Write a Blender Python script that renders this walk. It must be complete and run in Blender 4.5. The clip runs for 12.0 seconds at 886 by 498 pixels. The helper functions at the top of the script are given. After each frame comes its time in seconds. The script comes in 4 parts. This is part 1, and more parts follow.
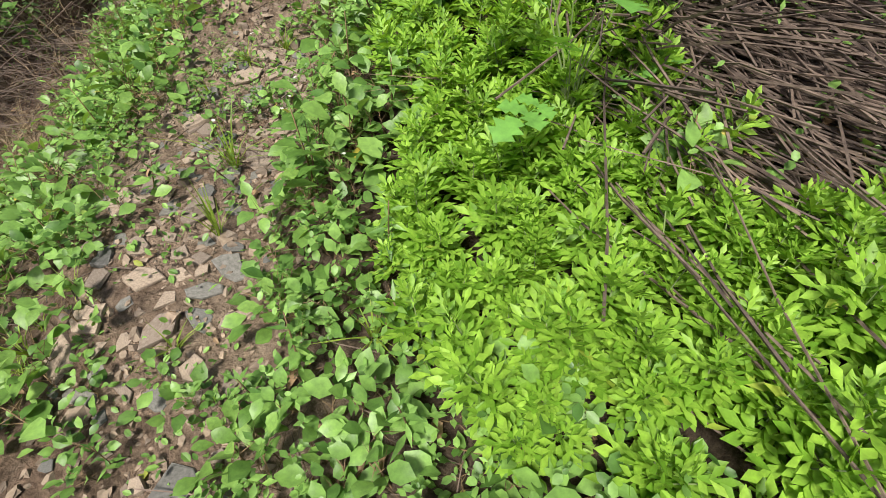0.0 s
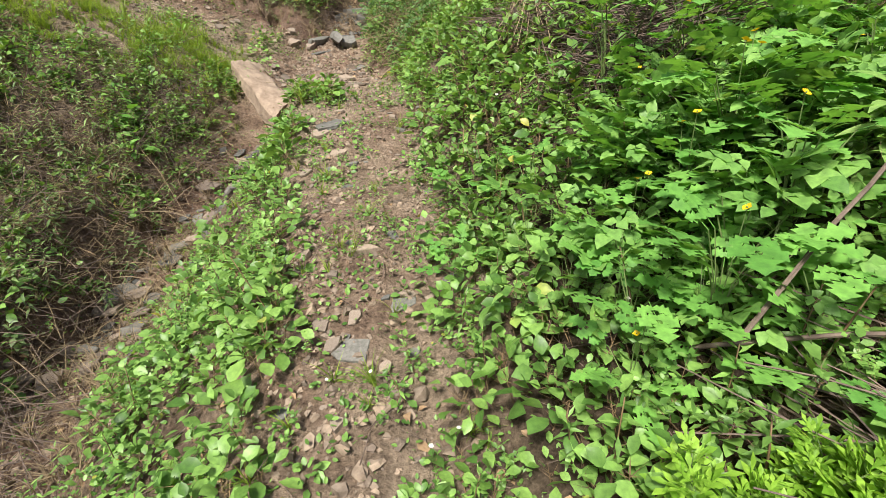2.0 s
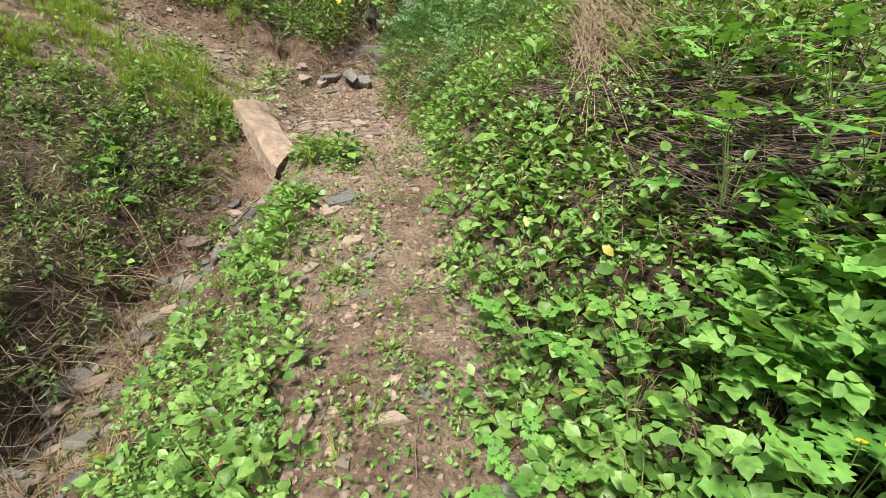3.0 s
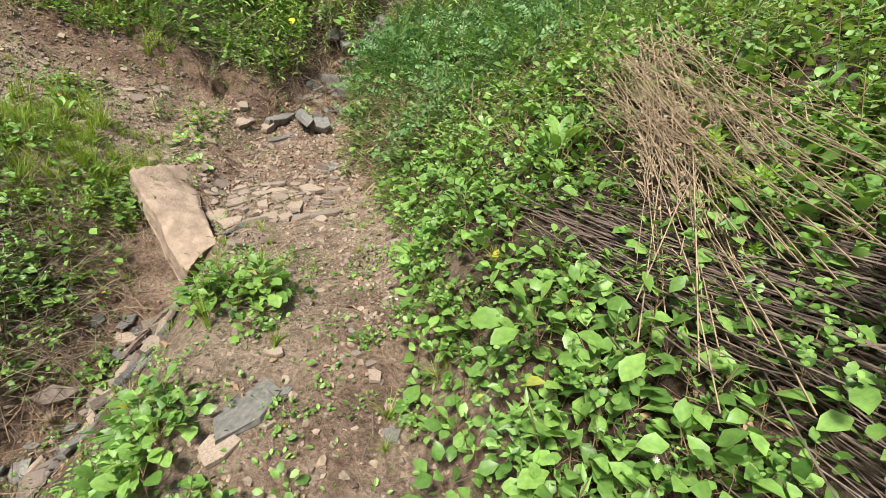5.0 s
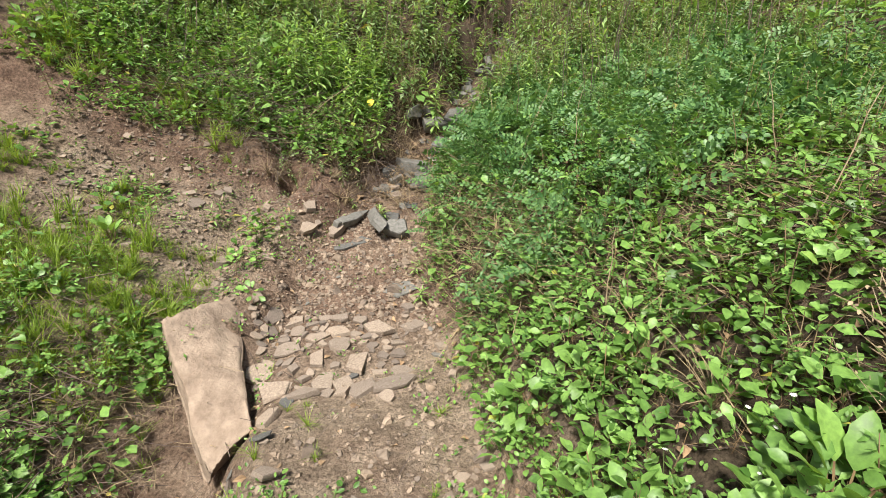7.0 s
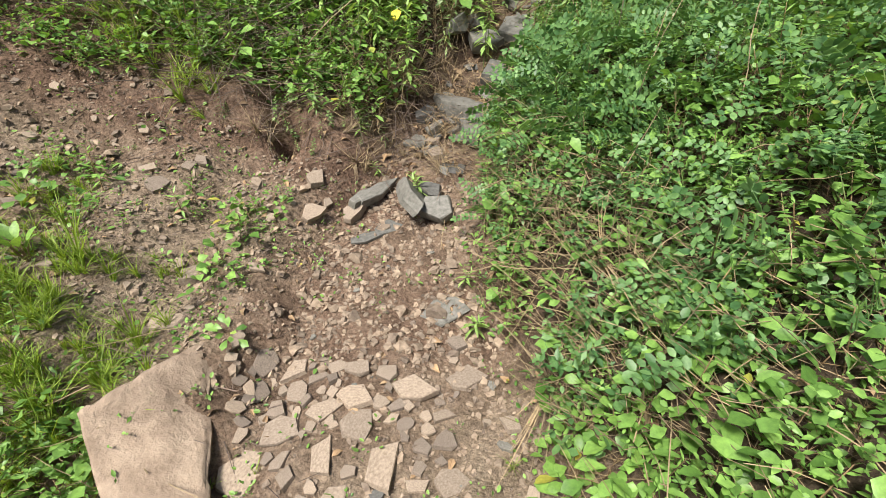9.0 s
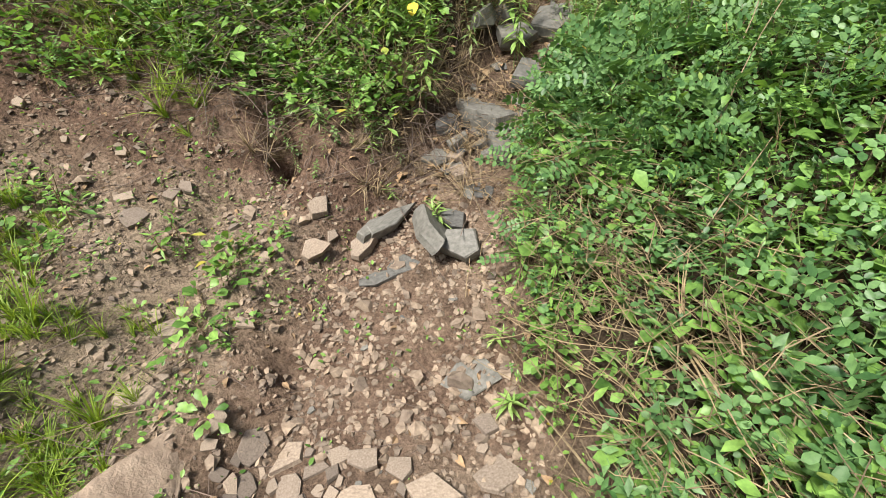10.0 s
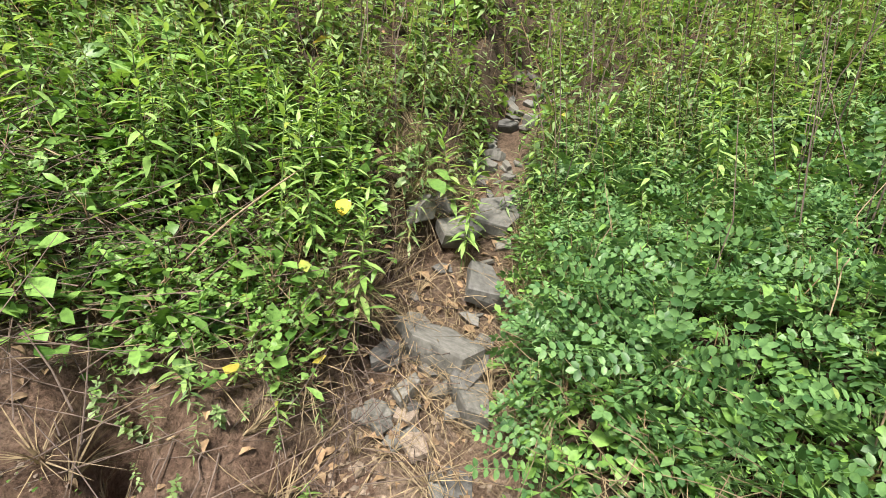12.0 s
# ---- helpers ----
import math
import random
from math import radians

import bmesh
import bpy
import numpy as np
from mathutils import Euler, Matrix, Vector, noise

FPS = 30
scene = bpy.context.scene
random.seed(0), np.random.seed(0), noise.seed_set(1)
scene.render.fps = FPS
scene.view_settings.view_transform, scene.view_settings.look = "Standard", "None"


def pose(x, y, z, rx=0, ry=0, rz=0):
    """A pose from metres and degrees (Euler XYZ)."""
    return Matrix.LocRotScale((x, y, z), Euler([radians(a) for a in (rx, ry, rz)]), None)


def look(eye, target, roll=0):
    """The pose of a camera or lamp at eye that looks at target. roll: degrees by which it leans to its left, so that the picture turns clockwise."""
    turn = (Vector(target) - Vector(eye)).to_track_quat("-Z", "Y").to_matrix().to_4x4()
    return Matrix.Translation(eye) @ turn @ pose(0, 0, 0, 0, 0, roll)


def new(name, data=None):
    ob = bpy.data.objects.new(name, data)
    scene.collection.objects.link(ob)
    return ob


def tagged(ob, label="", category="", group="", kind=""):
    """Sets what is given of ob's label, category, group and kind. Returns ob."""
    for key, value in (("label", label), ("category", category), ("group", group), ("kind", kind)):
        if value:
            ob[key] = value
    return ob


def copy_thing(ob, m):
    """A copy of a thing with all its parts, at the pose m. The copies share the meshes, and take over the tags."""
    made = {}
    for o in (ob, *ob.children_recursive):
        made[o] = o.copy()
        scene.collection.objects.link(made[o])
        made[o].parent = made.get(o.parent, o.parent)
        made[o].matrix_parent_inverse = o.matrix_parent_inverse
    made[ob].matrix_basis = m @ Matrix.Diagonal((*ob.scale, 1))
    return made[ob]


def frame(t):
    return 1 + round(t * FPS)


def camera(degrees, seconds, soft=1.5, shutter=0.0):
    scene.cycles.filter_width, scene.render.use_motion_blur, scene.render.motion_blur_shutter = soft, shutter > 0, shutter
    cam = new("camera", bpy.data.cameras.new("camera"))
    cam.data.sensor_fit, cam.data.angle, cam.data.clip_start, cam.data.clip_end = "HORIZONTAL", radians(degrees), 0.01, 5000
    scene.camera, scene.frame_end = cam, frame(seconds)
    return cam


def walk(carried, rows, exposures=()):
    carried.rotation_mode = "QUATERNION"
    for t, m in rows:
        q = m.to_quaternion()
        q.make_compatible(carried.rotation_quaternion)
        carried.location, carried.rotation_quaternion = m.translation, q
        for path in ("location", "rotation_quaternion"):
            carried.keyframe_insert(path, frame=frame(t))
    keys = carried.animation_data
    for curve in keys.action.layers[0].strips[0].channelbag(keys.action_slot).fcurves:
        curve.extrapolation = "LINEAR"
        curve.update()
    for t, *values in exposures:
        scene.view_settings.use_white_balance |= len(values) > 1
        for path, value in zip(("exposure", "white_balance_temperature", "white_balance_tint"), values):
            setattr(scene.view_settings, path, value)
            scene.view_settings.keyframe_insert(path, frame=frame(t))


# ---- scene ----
cam = camera(88.5, 12.0, 0.8)
PATH = [
    (0, (0.002, 0.001, 1.042), (0.004, 1.417, -0.370), -2.3),
    (0.5, (-0.128, 0.255, 1.164), (-0.028, 1.819, -0.079), -3.0),
    (1, (-0.213, 0.547, 1.198), (-0.133, 2.239, 0.136), -2.9),
    (1.5, (-0.356, 0.846, 1.295), (-0.334, 2.608, 0.348), -0.9),
    (2, (-0.564, 1.221, 1.442), (-0.439, 3.030, 0.598), -2.6),
    (2.5, (-0.677, 1.500, 1.531), (-0.458, 3.316, 0.722), 0.0),
    (3, (-0.715, 1.877, 1.654), (-0.551, 3.723, 0.902), 1.5),
    (3.5, (-0.741, 2.214, 1.758), (-0.540, 4.071, 1.044), 1.8),
    (3.7, (-0.715, 2.370, 1.835), (-0.446, 4.225, 1.136), 1.6),
    (5.3, (-0.598, 3.319, 2.020), (-0.372, 5.156, 1.262), 2.1),
    (5.5, (-0.614, 3.428, 2.035), (-0.415, 5.273, 1.290), 2.0),
    (6, (-0.663, 3.696, 2.210), (-0.560, 5.569, 1.516), 0.6),
    (6.5, (-0.675, 3.962, 2.285), (-0.671, 5.863, 1.663), 0.0),
    (7, (-0.691, 4.217, 2.445), (-0.761, 6.115, 1.817), 0.7),
    (7.2, (-0.722, 4.323, 2.407), (-0.833, 6.203, 1.736), 0.9),
    (8.8, (-0.854, 5.334, 2.486), (-1.064, 7.078, 1.530), -2.3),
    (9, (-0.858, 5.407, 2.509), (-1.092, 7.137, 1.533), -2.2),
    (9.5, (-0.926, 5.666, 2.526), (-1.212, 7.384, 1.544), -2.2),
    (10, (-0.939, 5.895, 2.539), (-1.257, 7.586, 1.519), -3.5),
    (10.5, (-1.034, 6.175, 2.572), (-1.436, 7.806, 1.486), -4.7),
    (11, (-1.196, 6.443, 2.545), (-1.483, 8.127, 1.506), -3.7),
    (11.5, (-1.351, 6.748, 2.662), (-1.373, 8.549, 1.793), 0.2),
    (12, (-1.372, 6.855, 2.768), (-1.148, 8.770, 2.236), 2.9),
]
walk(cam, [(t, look(eye, target, roll)) for t, eye, target, roll in PATH],
     exposures=((0, 1.02), (1.5, 1.22), (4, 1.3), (10.5, 1.3), (12, 1.6)))

# ---- daylight: bright overcast sky, soft high sun ----
SUN_UP, SUN_ROUND = radians(58), radians(205)
world = bpy.data.worlds.new("overcast_sky")
scene.world = world
world.use_nodes = True
sky = world.node_tree.nodes.new("ShaderNodeTexSky")
sky.sky_type, sky.sun_disc = "NISHITA", False
sky.sun_elevation, sky.sun_rotation = SUN_UP, SUN_ROUND
sky.air_density, sky.dust_density = 1.0, 4.0
world.node_tree.links.new(sky.outputs[0], world.node_tree.nodes["Background"].inputs[0])
world.node_tree.nodes["Background"].inputs[1].default_value = 0.057
sun = new("sun", bpy.data.lights.new("sun", "SUN"))
sun.data.energy, sun.data.angle, sun.data.color = 3.2, radians(12), (1.0, 0.96, 0.88)
toward = Vector((math.sin(SUN_ROUND) * math.cos(SUN_UP), math.cos(SUN_ROUND) * math.cos(SUN_UP), math.sin(SUN_UP)))
sun.matrix_world = look(toward * 30, (0, 0, 0))

rng = np.random.default_rng(7)


# ---- materials ----
def nodes_of(name, rough=0.8, spec=0.3):
    m = bpy.data.materials.new(name)
    m.use_nodes = True
    n, l = m.node_tree.nodes, m.node_tree.links
    b = n["Principled BSDF"]
    b.inputs["Roughness"].default_value = rough
    b.inputs["Specular IOR Level"].default_value = spec
    return m, n, l, b


def noise_node(n, l, scale, detail=4.0, rough=0.6, coord="Object"):
    tc = n.new("ShaderNodeTexCoord")
    t = n.new("ShaderNodeTexNoise")
    t.inputs["Scale"].default_value, t.inputs["Detail"].default_value, t.inputs["Roughness"].default_value = scale, detail, rough
    l.new(tc.outputs[coord], t.inputs["Vector"])
    return t


def ramp_node(n, l, source, stops):
    r = n.new("ShaderNodeValToRGB")
    e = r.color_ramp.elements
    while len(e) < len(stops):
        e.new(0.5)
    for k, (p, c) in enumerate(stops):
        e[k].position, e[k].color = p, (*c, 1)
    l.new(source, r.inputs[0])
    return r


def mix_node(n, l, fac, a, b, mode="MIX"):
    m = n.new("ShaderNodeMix")
    m.data_type, m.blend_type = "RGBA", mode
    for sock, v in ((m.inputs[0], fac), (m.inputs[6], a), (m.inputs[7], b)):
        if isinstance(v, bpy.types.NodeSocket):
            l.new(v, sock)
        elif isinstance(v, (int, float)):
            sock.default_value = v
        else:
            sock.default_value = (*v, 1)
    return m.outputs[2]


def bump_node(n, l, b, height, strength, dist):
    bp = n.new("ShaderNodeBump")
    bp.inputs["Strength"].default_value, bp.inputs["Distance"].default_value = strength, dist
    l.new(height, bp.inputs["Height"])
    l.new(bp.outputs[0], b.inputs["Normal"])


def leaf_material(name, dark, light, odd, rough=0.5, see=0.3, single=False):
    """Foliage: each leaf takes its own shade, a few are yellowed; light shines through it."""
    m, n, l, b = nodes_of(name, rough, 0.35)
    if single:
        rnd = n.new("ShaderNodeObjectInfo").outputs["Random"]
    else:
        rnd = n.new("ShaderNodeNewGeometry").outputs["Random Per Island"]
    mid = tuple((p + q) / 2 for p, q in zip(dark, light))
    r = ramp_node(n, l, rnd, [(0.0, dark), (0.45, mid), (0.992, light), (0.9985, odd)])
    t = noise_node(n, l, 60.0, 3.0)
    spots = ramp_node(n, l, t.outputs[0], [(0.3, (0.72, 0.72, 0.72)), (0.7, (1.18, 1.15, 1.05))])
    c = mix_node(n, l, 1.0, r.outputs[0], spots.outputs[0], "MULTIPLY")
    l.new(c, b.inputs["Base Color"])
    bump_node(n, l, b, noise_node(n, l, 260.0, 2.0).outputs[0], 0.25, 0.002)
    tr = n.new("ShaderNodeBsdfTranslucent")
    l.new(mix_node(n, l, 1.0, c, (1.35, 1.25, 0.6), "MULTIPLY"), tr.inputs["Color"])
    mx = n.new("ShaderNodeMixShader")
    mx.inputs[0].default_value = see
    l.new(b.outputs[0], mx.inputs[1])
    l.new(tr.outputs[0], mx.inputs[2])
    l.new(mx.outputs[0], n["Material Output"].inputs["Surface"])
    return m


def plain_material(name, a, bcol, scale, rough=0.85, bump=0.4, by="island", dist=0.004):
    """Two tones by noise, and a shade of its own for each piece."""
    m, n, l, b = nodes_of(name, rough, 0.25)
    t = noise_node(n, l, scale, 6.0, 0.65)
    r = ramp_node(n, l, t.outputs[0], [(0.3, a), (0.7, bcol)])
    rnd = n.new("ShaderNodeObjectInfo").outputs["Random"] if by == "object" else n.new("ShaderNodeNewGeometry").outputs["Random Per Island"]
    v = ramp_node(n, l, rnd, [(0.0, (0.62, 0.62, 0.64)), (0.5, (0.95, 0.94, 0.92)), (1.0, (1.2, 1.17, 1.12))])
    l.new(mix_node(n, l, 1.0, r.outputs[0], v.outputs[0], "MULTIPLY"), b.inputs["Base Color"])
    bump_node(n, l, b, noise_node(n, l, scale * 4, 5.0, 0.7).outputs[0], bump, dist)
    return m


def soil_material():
    m, n, l, b = nodes_of("soil", 0.95, 0.15)
    big = noise_node(n, l, 0.9, 5.0, 0.6)
    mid = noise_node(n, l, 7.0, 6.0, 0.7)
    fine = noise_node(n, l, 55.0, 6.0, 0.75)
    tone = ramp_node(n, l, mid.outputs[0], [(0.28, (0.14, 0.104, 0.074)), (0.5, (0.325, 0.252, 0.185)), (0.75, (0.46, 0.375, 0.285))])
    red = ramp_node(n, l, mid.outputs[0], [(0.28, (0.095, 0.063, 0.045)), (0.5, (0.24, 0.168, 0.122)), (0.75, (0.4, 0.305, 0.23))])
    which = ramp_node(n, l, big.outputs[0], [(0.42, (0, 0, 0)), (0.6, (1, 1, 1))])
    c = mix_node(n, l, which.outputs[0], tone.outputs[0], red.outputs[0])
    # red clay shows where the hillside has been cut; humus under the weeds has leaf shade painted in
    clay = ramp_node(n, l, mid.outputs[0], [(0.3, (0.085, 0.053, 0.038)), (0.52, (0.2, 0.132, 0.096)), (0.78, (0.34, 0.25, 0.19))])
    shaded_humus = ramp_node(n, l, mid.outputs[0], [(0.3, (0.028, 0.021, 0.014)), (0.55, (0.075, 0.056, 0.038)), (0.8, (0.15, 0.115, 0.08))])
    for kind, colours in (("clay", clay), ("shaded_humus", shaded_humus)):
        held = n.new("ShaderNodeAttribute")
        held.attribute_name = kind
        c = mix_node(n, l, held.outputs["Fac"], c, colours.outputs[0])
    grit = ramp_node(n, l, fine.outputs[0], [(0.32, (0.42, 0.4, 0.38)), (0.5, (0.95, 0.94, 0.92)), (0.68, (1.5, 1.47, 1.42))])
    c = mix_node(n, l, 1.0, c, grit.outputs[0], "MULTIPLY")
    l.new(c, b.inputs["Base Color"])
    add = n.new("ShaderNodeMath")
    add.operation = "ADD"
    l.new(mid.outputs[0], add.inputs[0])
    l.new(fine.outputs[0], add.inputs[1])
    bump_node(n, l, b, add.outputs[0], 1.0, 0.035)
    return m


SOIL = soil_material()
STONE_TAN = plain_material("tan_stone", (0.17, 0.132, 0.102), (0.335, 0.275, 0.22), 16.0, 0.9, 0.14, "object")
STONE_GREY = plain_material("grey_slate", (0.085, 0.083, 0.074), (0.2, 0.194, 0.178), 9.0, 0.6, 0.22, "object")
GRAVEL = plain_material("gravel", (0.16, 0.12, 0.09), (0.34, 0.27, 0.205), 30.0, 0.9, 0.4)
DEAD = plain_material("dead_stem_bark", (0.075, 0.054, 0.046), (0.21, 0.16, 0.13), 40.0, 0.8, 0.3)
STRAW = plain_material("dry_straw", (0.2, 0.145, 0.092), (0.37, 0.29, 0.19), 40.0, 0.75, 0.3)
HAY = plain_material("dry_grass_blade", (0.17, 0.125, 0.075), (0.34, 0.265, 0.16), 40.0, 0.8, 0.3)
LITTER = plain_material("dead_leaf", (0.20, 0.13, 0.075), (0.36, 0.25, 0.15), 30.0, 0.85, 0.3)
STEM = plain_material("green_stem", (0.10, 0.16, 0.05), (0.17, 0.22, 0.08), 30.0, 0.6, 0.2)
STEM_RED = plain_material("reddish_stem", (0.14, 0.085, 0.05), (0.22, 0.16, 0.08), 30.0, 0.6, 0.2)
PALE_ONE = leaf_material("single_pale_leaf", (0.21, 0.37, 0.09), (0.38, 0.56, 0.19), (0.45, 0.5, 0.1), 0.42, 0.34, True)
MUGWORT = leaf_material("mugwort_leaf", (0.14, 0.3, 0.026), (0.33, 0.55, 0.075), (0.36, 0.46, 0.07), 0.5, 0.36)
BROAD = leaf_material("broad_leaf", (0.072, 0.165, 0.034), (0.25, 0.44, 0.11), (0.45, 0.38, 0.07), 0.4, 0.3)
BROAD_ONE = leaf_material("single_broad_leaf", (0.1, 0.21, 0.04), (0.24, 0.41, 0.1), (0.45, 0.38, 0.07), 0.42, 0.3, True)
BLUISH = leaf_material("celandine_leaf", (0.1, 0.27, 0.05), (0.2, 0.43, 0.09), (0.36, 0.4, 0.08), 0.55, 0.32, True)
CELANDINE = leaf_material("lobed_leaf", (0.11, 0.25, 0.055), (0.24, 0.44, 0.11), (0.36, 0.4, 0.08), 0.5, 0.32)
WEED = leaf_material("weed_leaf", (0.1, 0.18, 0.06), (0.3, 0.43, 0.18), (0.42, 0.34, 0.1), 0.42, 0.34)
LOCUST = leaf_material("pinnate_leaf", (0.05, 0.13, 0.042), (0.18, 0.33, 0.12), (0.3, 0.38, 0.1), 0.42, 0.3)
GRASS = leaf_material("grass_blade", (0.14, 0.23, 0.03), (0.31, 0.43, 0.07), (0.48, 0.4, 0.17), 0.5, 0.36)
YELLOW = leaf_material("yellow_petal", (0.75, 0.48, 0.01), (0.85, 0.6, 0.02), (0.85, 0.6, 0.02), 0.5, 0.25)
WHITE = leaf_material("white_petal", (0.7, 0.7, 0.68), (0.8, 0.8, 0.78), (0.8, 0.8, 0.78), 0.6, 0.25)


# ---- the lie of the land ----
STATION = (-4, 0, 1, 2, 3, 4, 5, 5.7, 6.3, 7.0, 7.6, 8.1, 9, 10.5, 13, 18)
PATH_LEFT = (-0.8, -0.85, -0.9, -1.0, -1.05, -1.15, -1.3, -1.5, -1.7, -1.8, -1.8, -1.6, -1.3, -0.58, 0.5, 1.2)
PATH_RIGHT = (-0.4, -0.42, -0.46, -0.5, -0.45, -0.48, -0.5, -0.5, -0.63, -0.86, -1.02, -1.08, -0.86, -0.22, 0.85, 1.6)
PATH_UP = (-0.5, 0.0, 0.18, 0.34, 0.58, 0.85, 1.05, 1.04, 0.99, 1.08, 1.32, 1.48, 1.83, 2.68, 4.1, 6.2)
DITCH_X = (-2.2, -2.2, -2.2, -2.2, -2.3, -2.5, -2.42, -2.08, -2.15, -2.2, -2.2, -1.98, -1.7, -1.0, 0.1, 0.8)
DITCH_UP = (-0.9, -0.5, -0.3, -0.15, -0.13, -0.18, 0.06, 0.5, 1.22, 1.32, 1.46, 1.68, 2.3, 3.2, 4.6, 6.8)
BANK_X = (-2.9, -2.8, -2.75, -2.7, -2.75, -2.95, -2.9, -2.7, -2.7, -2.75, -2.75, -2.75, -2.7, -2.6, -2.5, -2.5)
BANK_UP = (-0.4, -0.15, 0.0, 0.12, 0.25, 0.34, 0.55, 0.9, 1.42, 1.55, 1.68, 2.0, 2.6, 3.5, 5.0, 7.2)
FAR_LEFT_UP = (0.6, 0.9, 1.0, 1.1, 1.35, 1.7, 2.1, 2.3, 2.35, 2.4, 2.65, 3.05, 3.6, 4.5, 5.8, 7.6)
RISE_NEAR = (0.05, 0.05, 0.17, 0.28, 0.36, 0.42, 0.45, 0.50, 0.58, 0.52, 0.42, 0.45, 0.30, 0.30, 0.3, 0.3)
RISE_MID = (0.36, 0.36, 0.45, 0.66, 0.8, 0.88, 0.98, 1.06, 1.14, 1.02, 0.88, 0.75, 0.6, 0.55, 0.5, 0.5)
RISE_FAR = (1.6, 1.8, 2.0, 2.3, 2.6, 2.8, 3.0, 3.1, 3.2, 3.1, 3.0, 2.9, 2.6, 2.4, 2.2, 2.2)


def hashed(ix, iy, seed):
    h = np.sin(ix * 127.1 + iy * 311.7 + seed * 74.7) * 43758.5453
    return h - np.floor(h)


def rough(x, y, scale, seed):
    """Smooth noise from -1 to 1, on arrays."""
    x, y = np.asarray(x) * scale, np.asarray(y) * scale
    ix, iy = np.floor(x), np.floor(y)
    fx, fy = x - ix, y - iy
    fx, fy = fx * fx * (3 - 2 * fx), fy * fy * (3 - 2 * fy)
    a = hashed(ix, iy, seed) * (1 - fx) + hashed(ix + 1, iy, seed) * fx
    b = hashed(ix, iy + 1, seed) * (1 - fx) + hashed(ix + 1, iy + 1, seed) * fx
    return 2 * (a * (1 - fy) + b * fy) - 1


def at(values, y):
    """A profile along the walk, rounded off at its stations."""
    return sum(np.interp(y + d, STATION, values) for d in (-0.22, -0.08, 0.08, 0.22)) / 4


def ground_base(x, y):
    x, y = np.broadcast_arrays(np.asarray(x, float), np.asarray(y, float))
    yy = np.clip(y, -4, 18)
    x = x + 0.06 * rough(x, y, 3.0, 21) + 0.03 * rough(x, y, 7.0, 22)
    zp, pr, dx = at(PATH_UP, yy), at(PATH_RIGHT, yy), at(DITCH_X, yy)
    beyond = np.maximum(y - 18, 0) * 0.25 * np.exp(-np.maximum(y - 18, 0) / 60)
    xs = [np.full(y.shape, -60.0), np.full(y.shape, -12.0), np.full(y.shape, -5.0), at(BANK_X, yy), dx - 0.18, dx + 0.15, at(PATH_LEFT, yy), pr,
          pr + 0.45, pr + 1.2, np.full(y.shape, 6.0), np.full(y.shape, 60.0)]
    fl = at(FAR_LEFT_UP, yy)
    dz = at(DITCH_UP, yy)
    zs = [fl + 8, fl + 2.6, fl, at(BANK_UP, yy), dz, dz, zp, zp,
          zp + at(RISE_NEAR, yy), zp + at(RISE_MID, yy), zp + at(RISE_FAR, yy), zp + 12]
    z = np.array(zs[0])
    for k in range(len(xs) - 1):
        u = np.clip((x - xs[k]) / (xs[k + 1] - xs[k]), 0, 1)
        u = 0.65 * u + 0.35 * u * u * (3 - 2 * u)
        z = z + (zs[k + 1] - zs[k]) * u
    # the scarp of red soil under the weeds, and the step in front of the terrace
    edge = 7.9 + 0.3 * np.clip(x + 2.7, -0.9, 0.4)
    scarp = 1 / (1 + np.exp(-(np.clip(y, 0, 20) - edge - 0.1 * rough(x, y, 2.0, 3) - 0.04 * rough(x, y, 6.0, 4)) * 20)) - 1 / (1 + np.exp(-(np.clip(y, 0, 20) - 9.0) * 2.5))
    z = z + 0.2 * scarp * np.clip((-1.75 - x) / 0.3, 0, 1)
    # the hollow under the great slab, and a burrow in the scarp
    z = z - 0.26 * np.exp(-(((x + 1.95) / 0.3) ** 2 + ((y - 6.05) / 0.36) ** 2)) - 0.42 * np.exp(-(((x + 2.2) / 0.09) ** 2 + ((y - 8.13) / 0.11) ** 2))
    return z + beyond


def ground(x, y):
    near = np.exp(-((np.asarray(y) - 5) / 12.0) ** 2)
    z = ground_base(x, y)
    z = z + 0.05 * rough(x, y, 1.3, 11) + 0.022 * rough(x, y, 4.0, 12) + near * (0.011 * rough(x, y, 11.0, 13) + 0.007 * rough(x, y, 27.0, 14))
    return z


def axis(fine_from, fine_to, step, reach):
    mid = list(np.arange(fine_from, fine_to + step / 2, step))
    out, d, v = [], step, fine_to
    while v < fine_to + reach:
        d = min(d * 1.25, 40)
        v += d
        out.append(v)
    low = [fine_from - (o - fine_to) for o in out]
    return np.array(low[::-1] + mid + out)


def mesh_from(name, verts, loops, totals, mats, index=None, smooth=False):
    me = bpy.data.meshes.new(name)
    me.vertices.add(len(verts))
    me.vertices.foreach_set("co", np.asarray(verts, np.float32).ravel())
    me.loops.add(len(loops))
    me.loops.foreach_set("vertex_index", np.asarray(loops, np.int32))
    me.polygons.add(len(totals))
    starts = np.concatenate([[0], np.cumsum(totals)[:-1]]).astype(np.int32)
    me.polygons.foreach_set("loop_start", starts)
    for mt in mats:
        me.materials.append(mt)
    if index is not None:
        me.polygons.foreach_set("material_index", np.asarray(index, np.int32))
    me.polygons.foreach_set("use_smooth", np.full(len(totals), bool(smooth)))
    me.update(calc_edges=True)
    return me


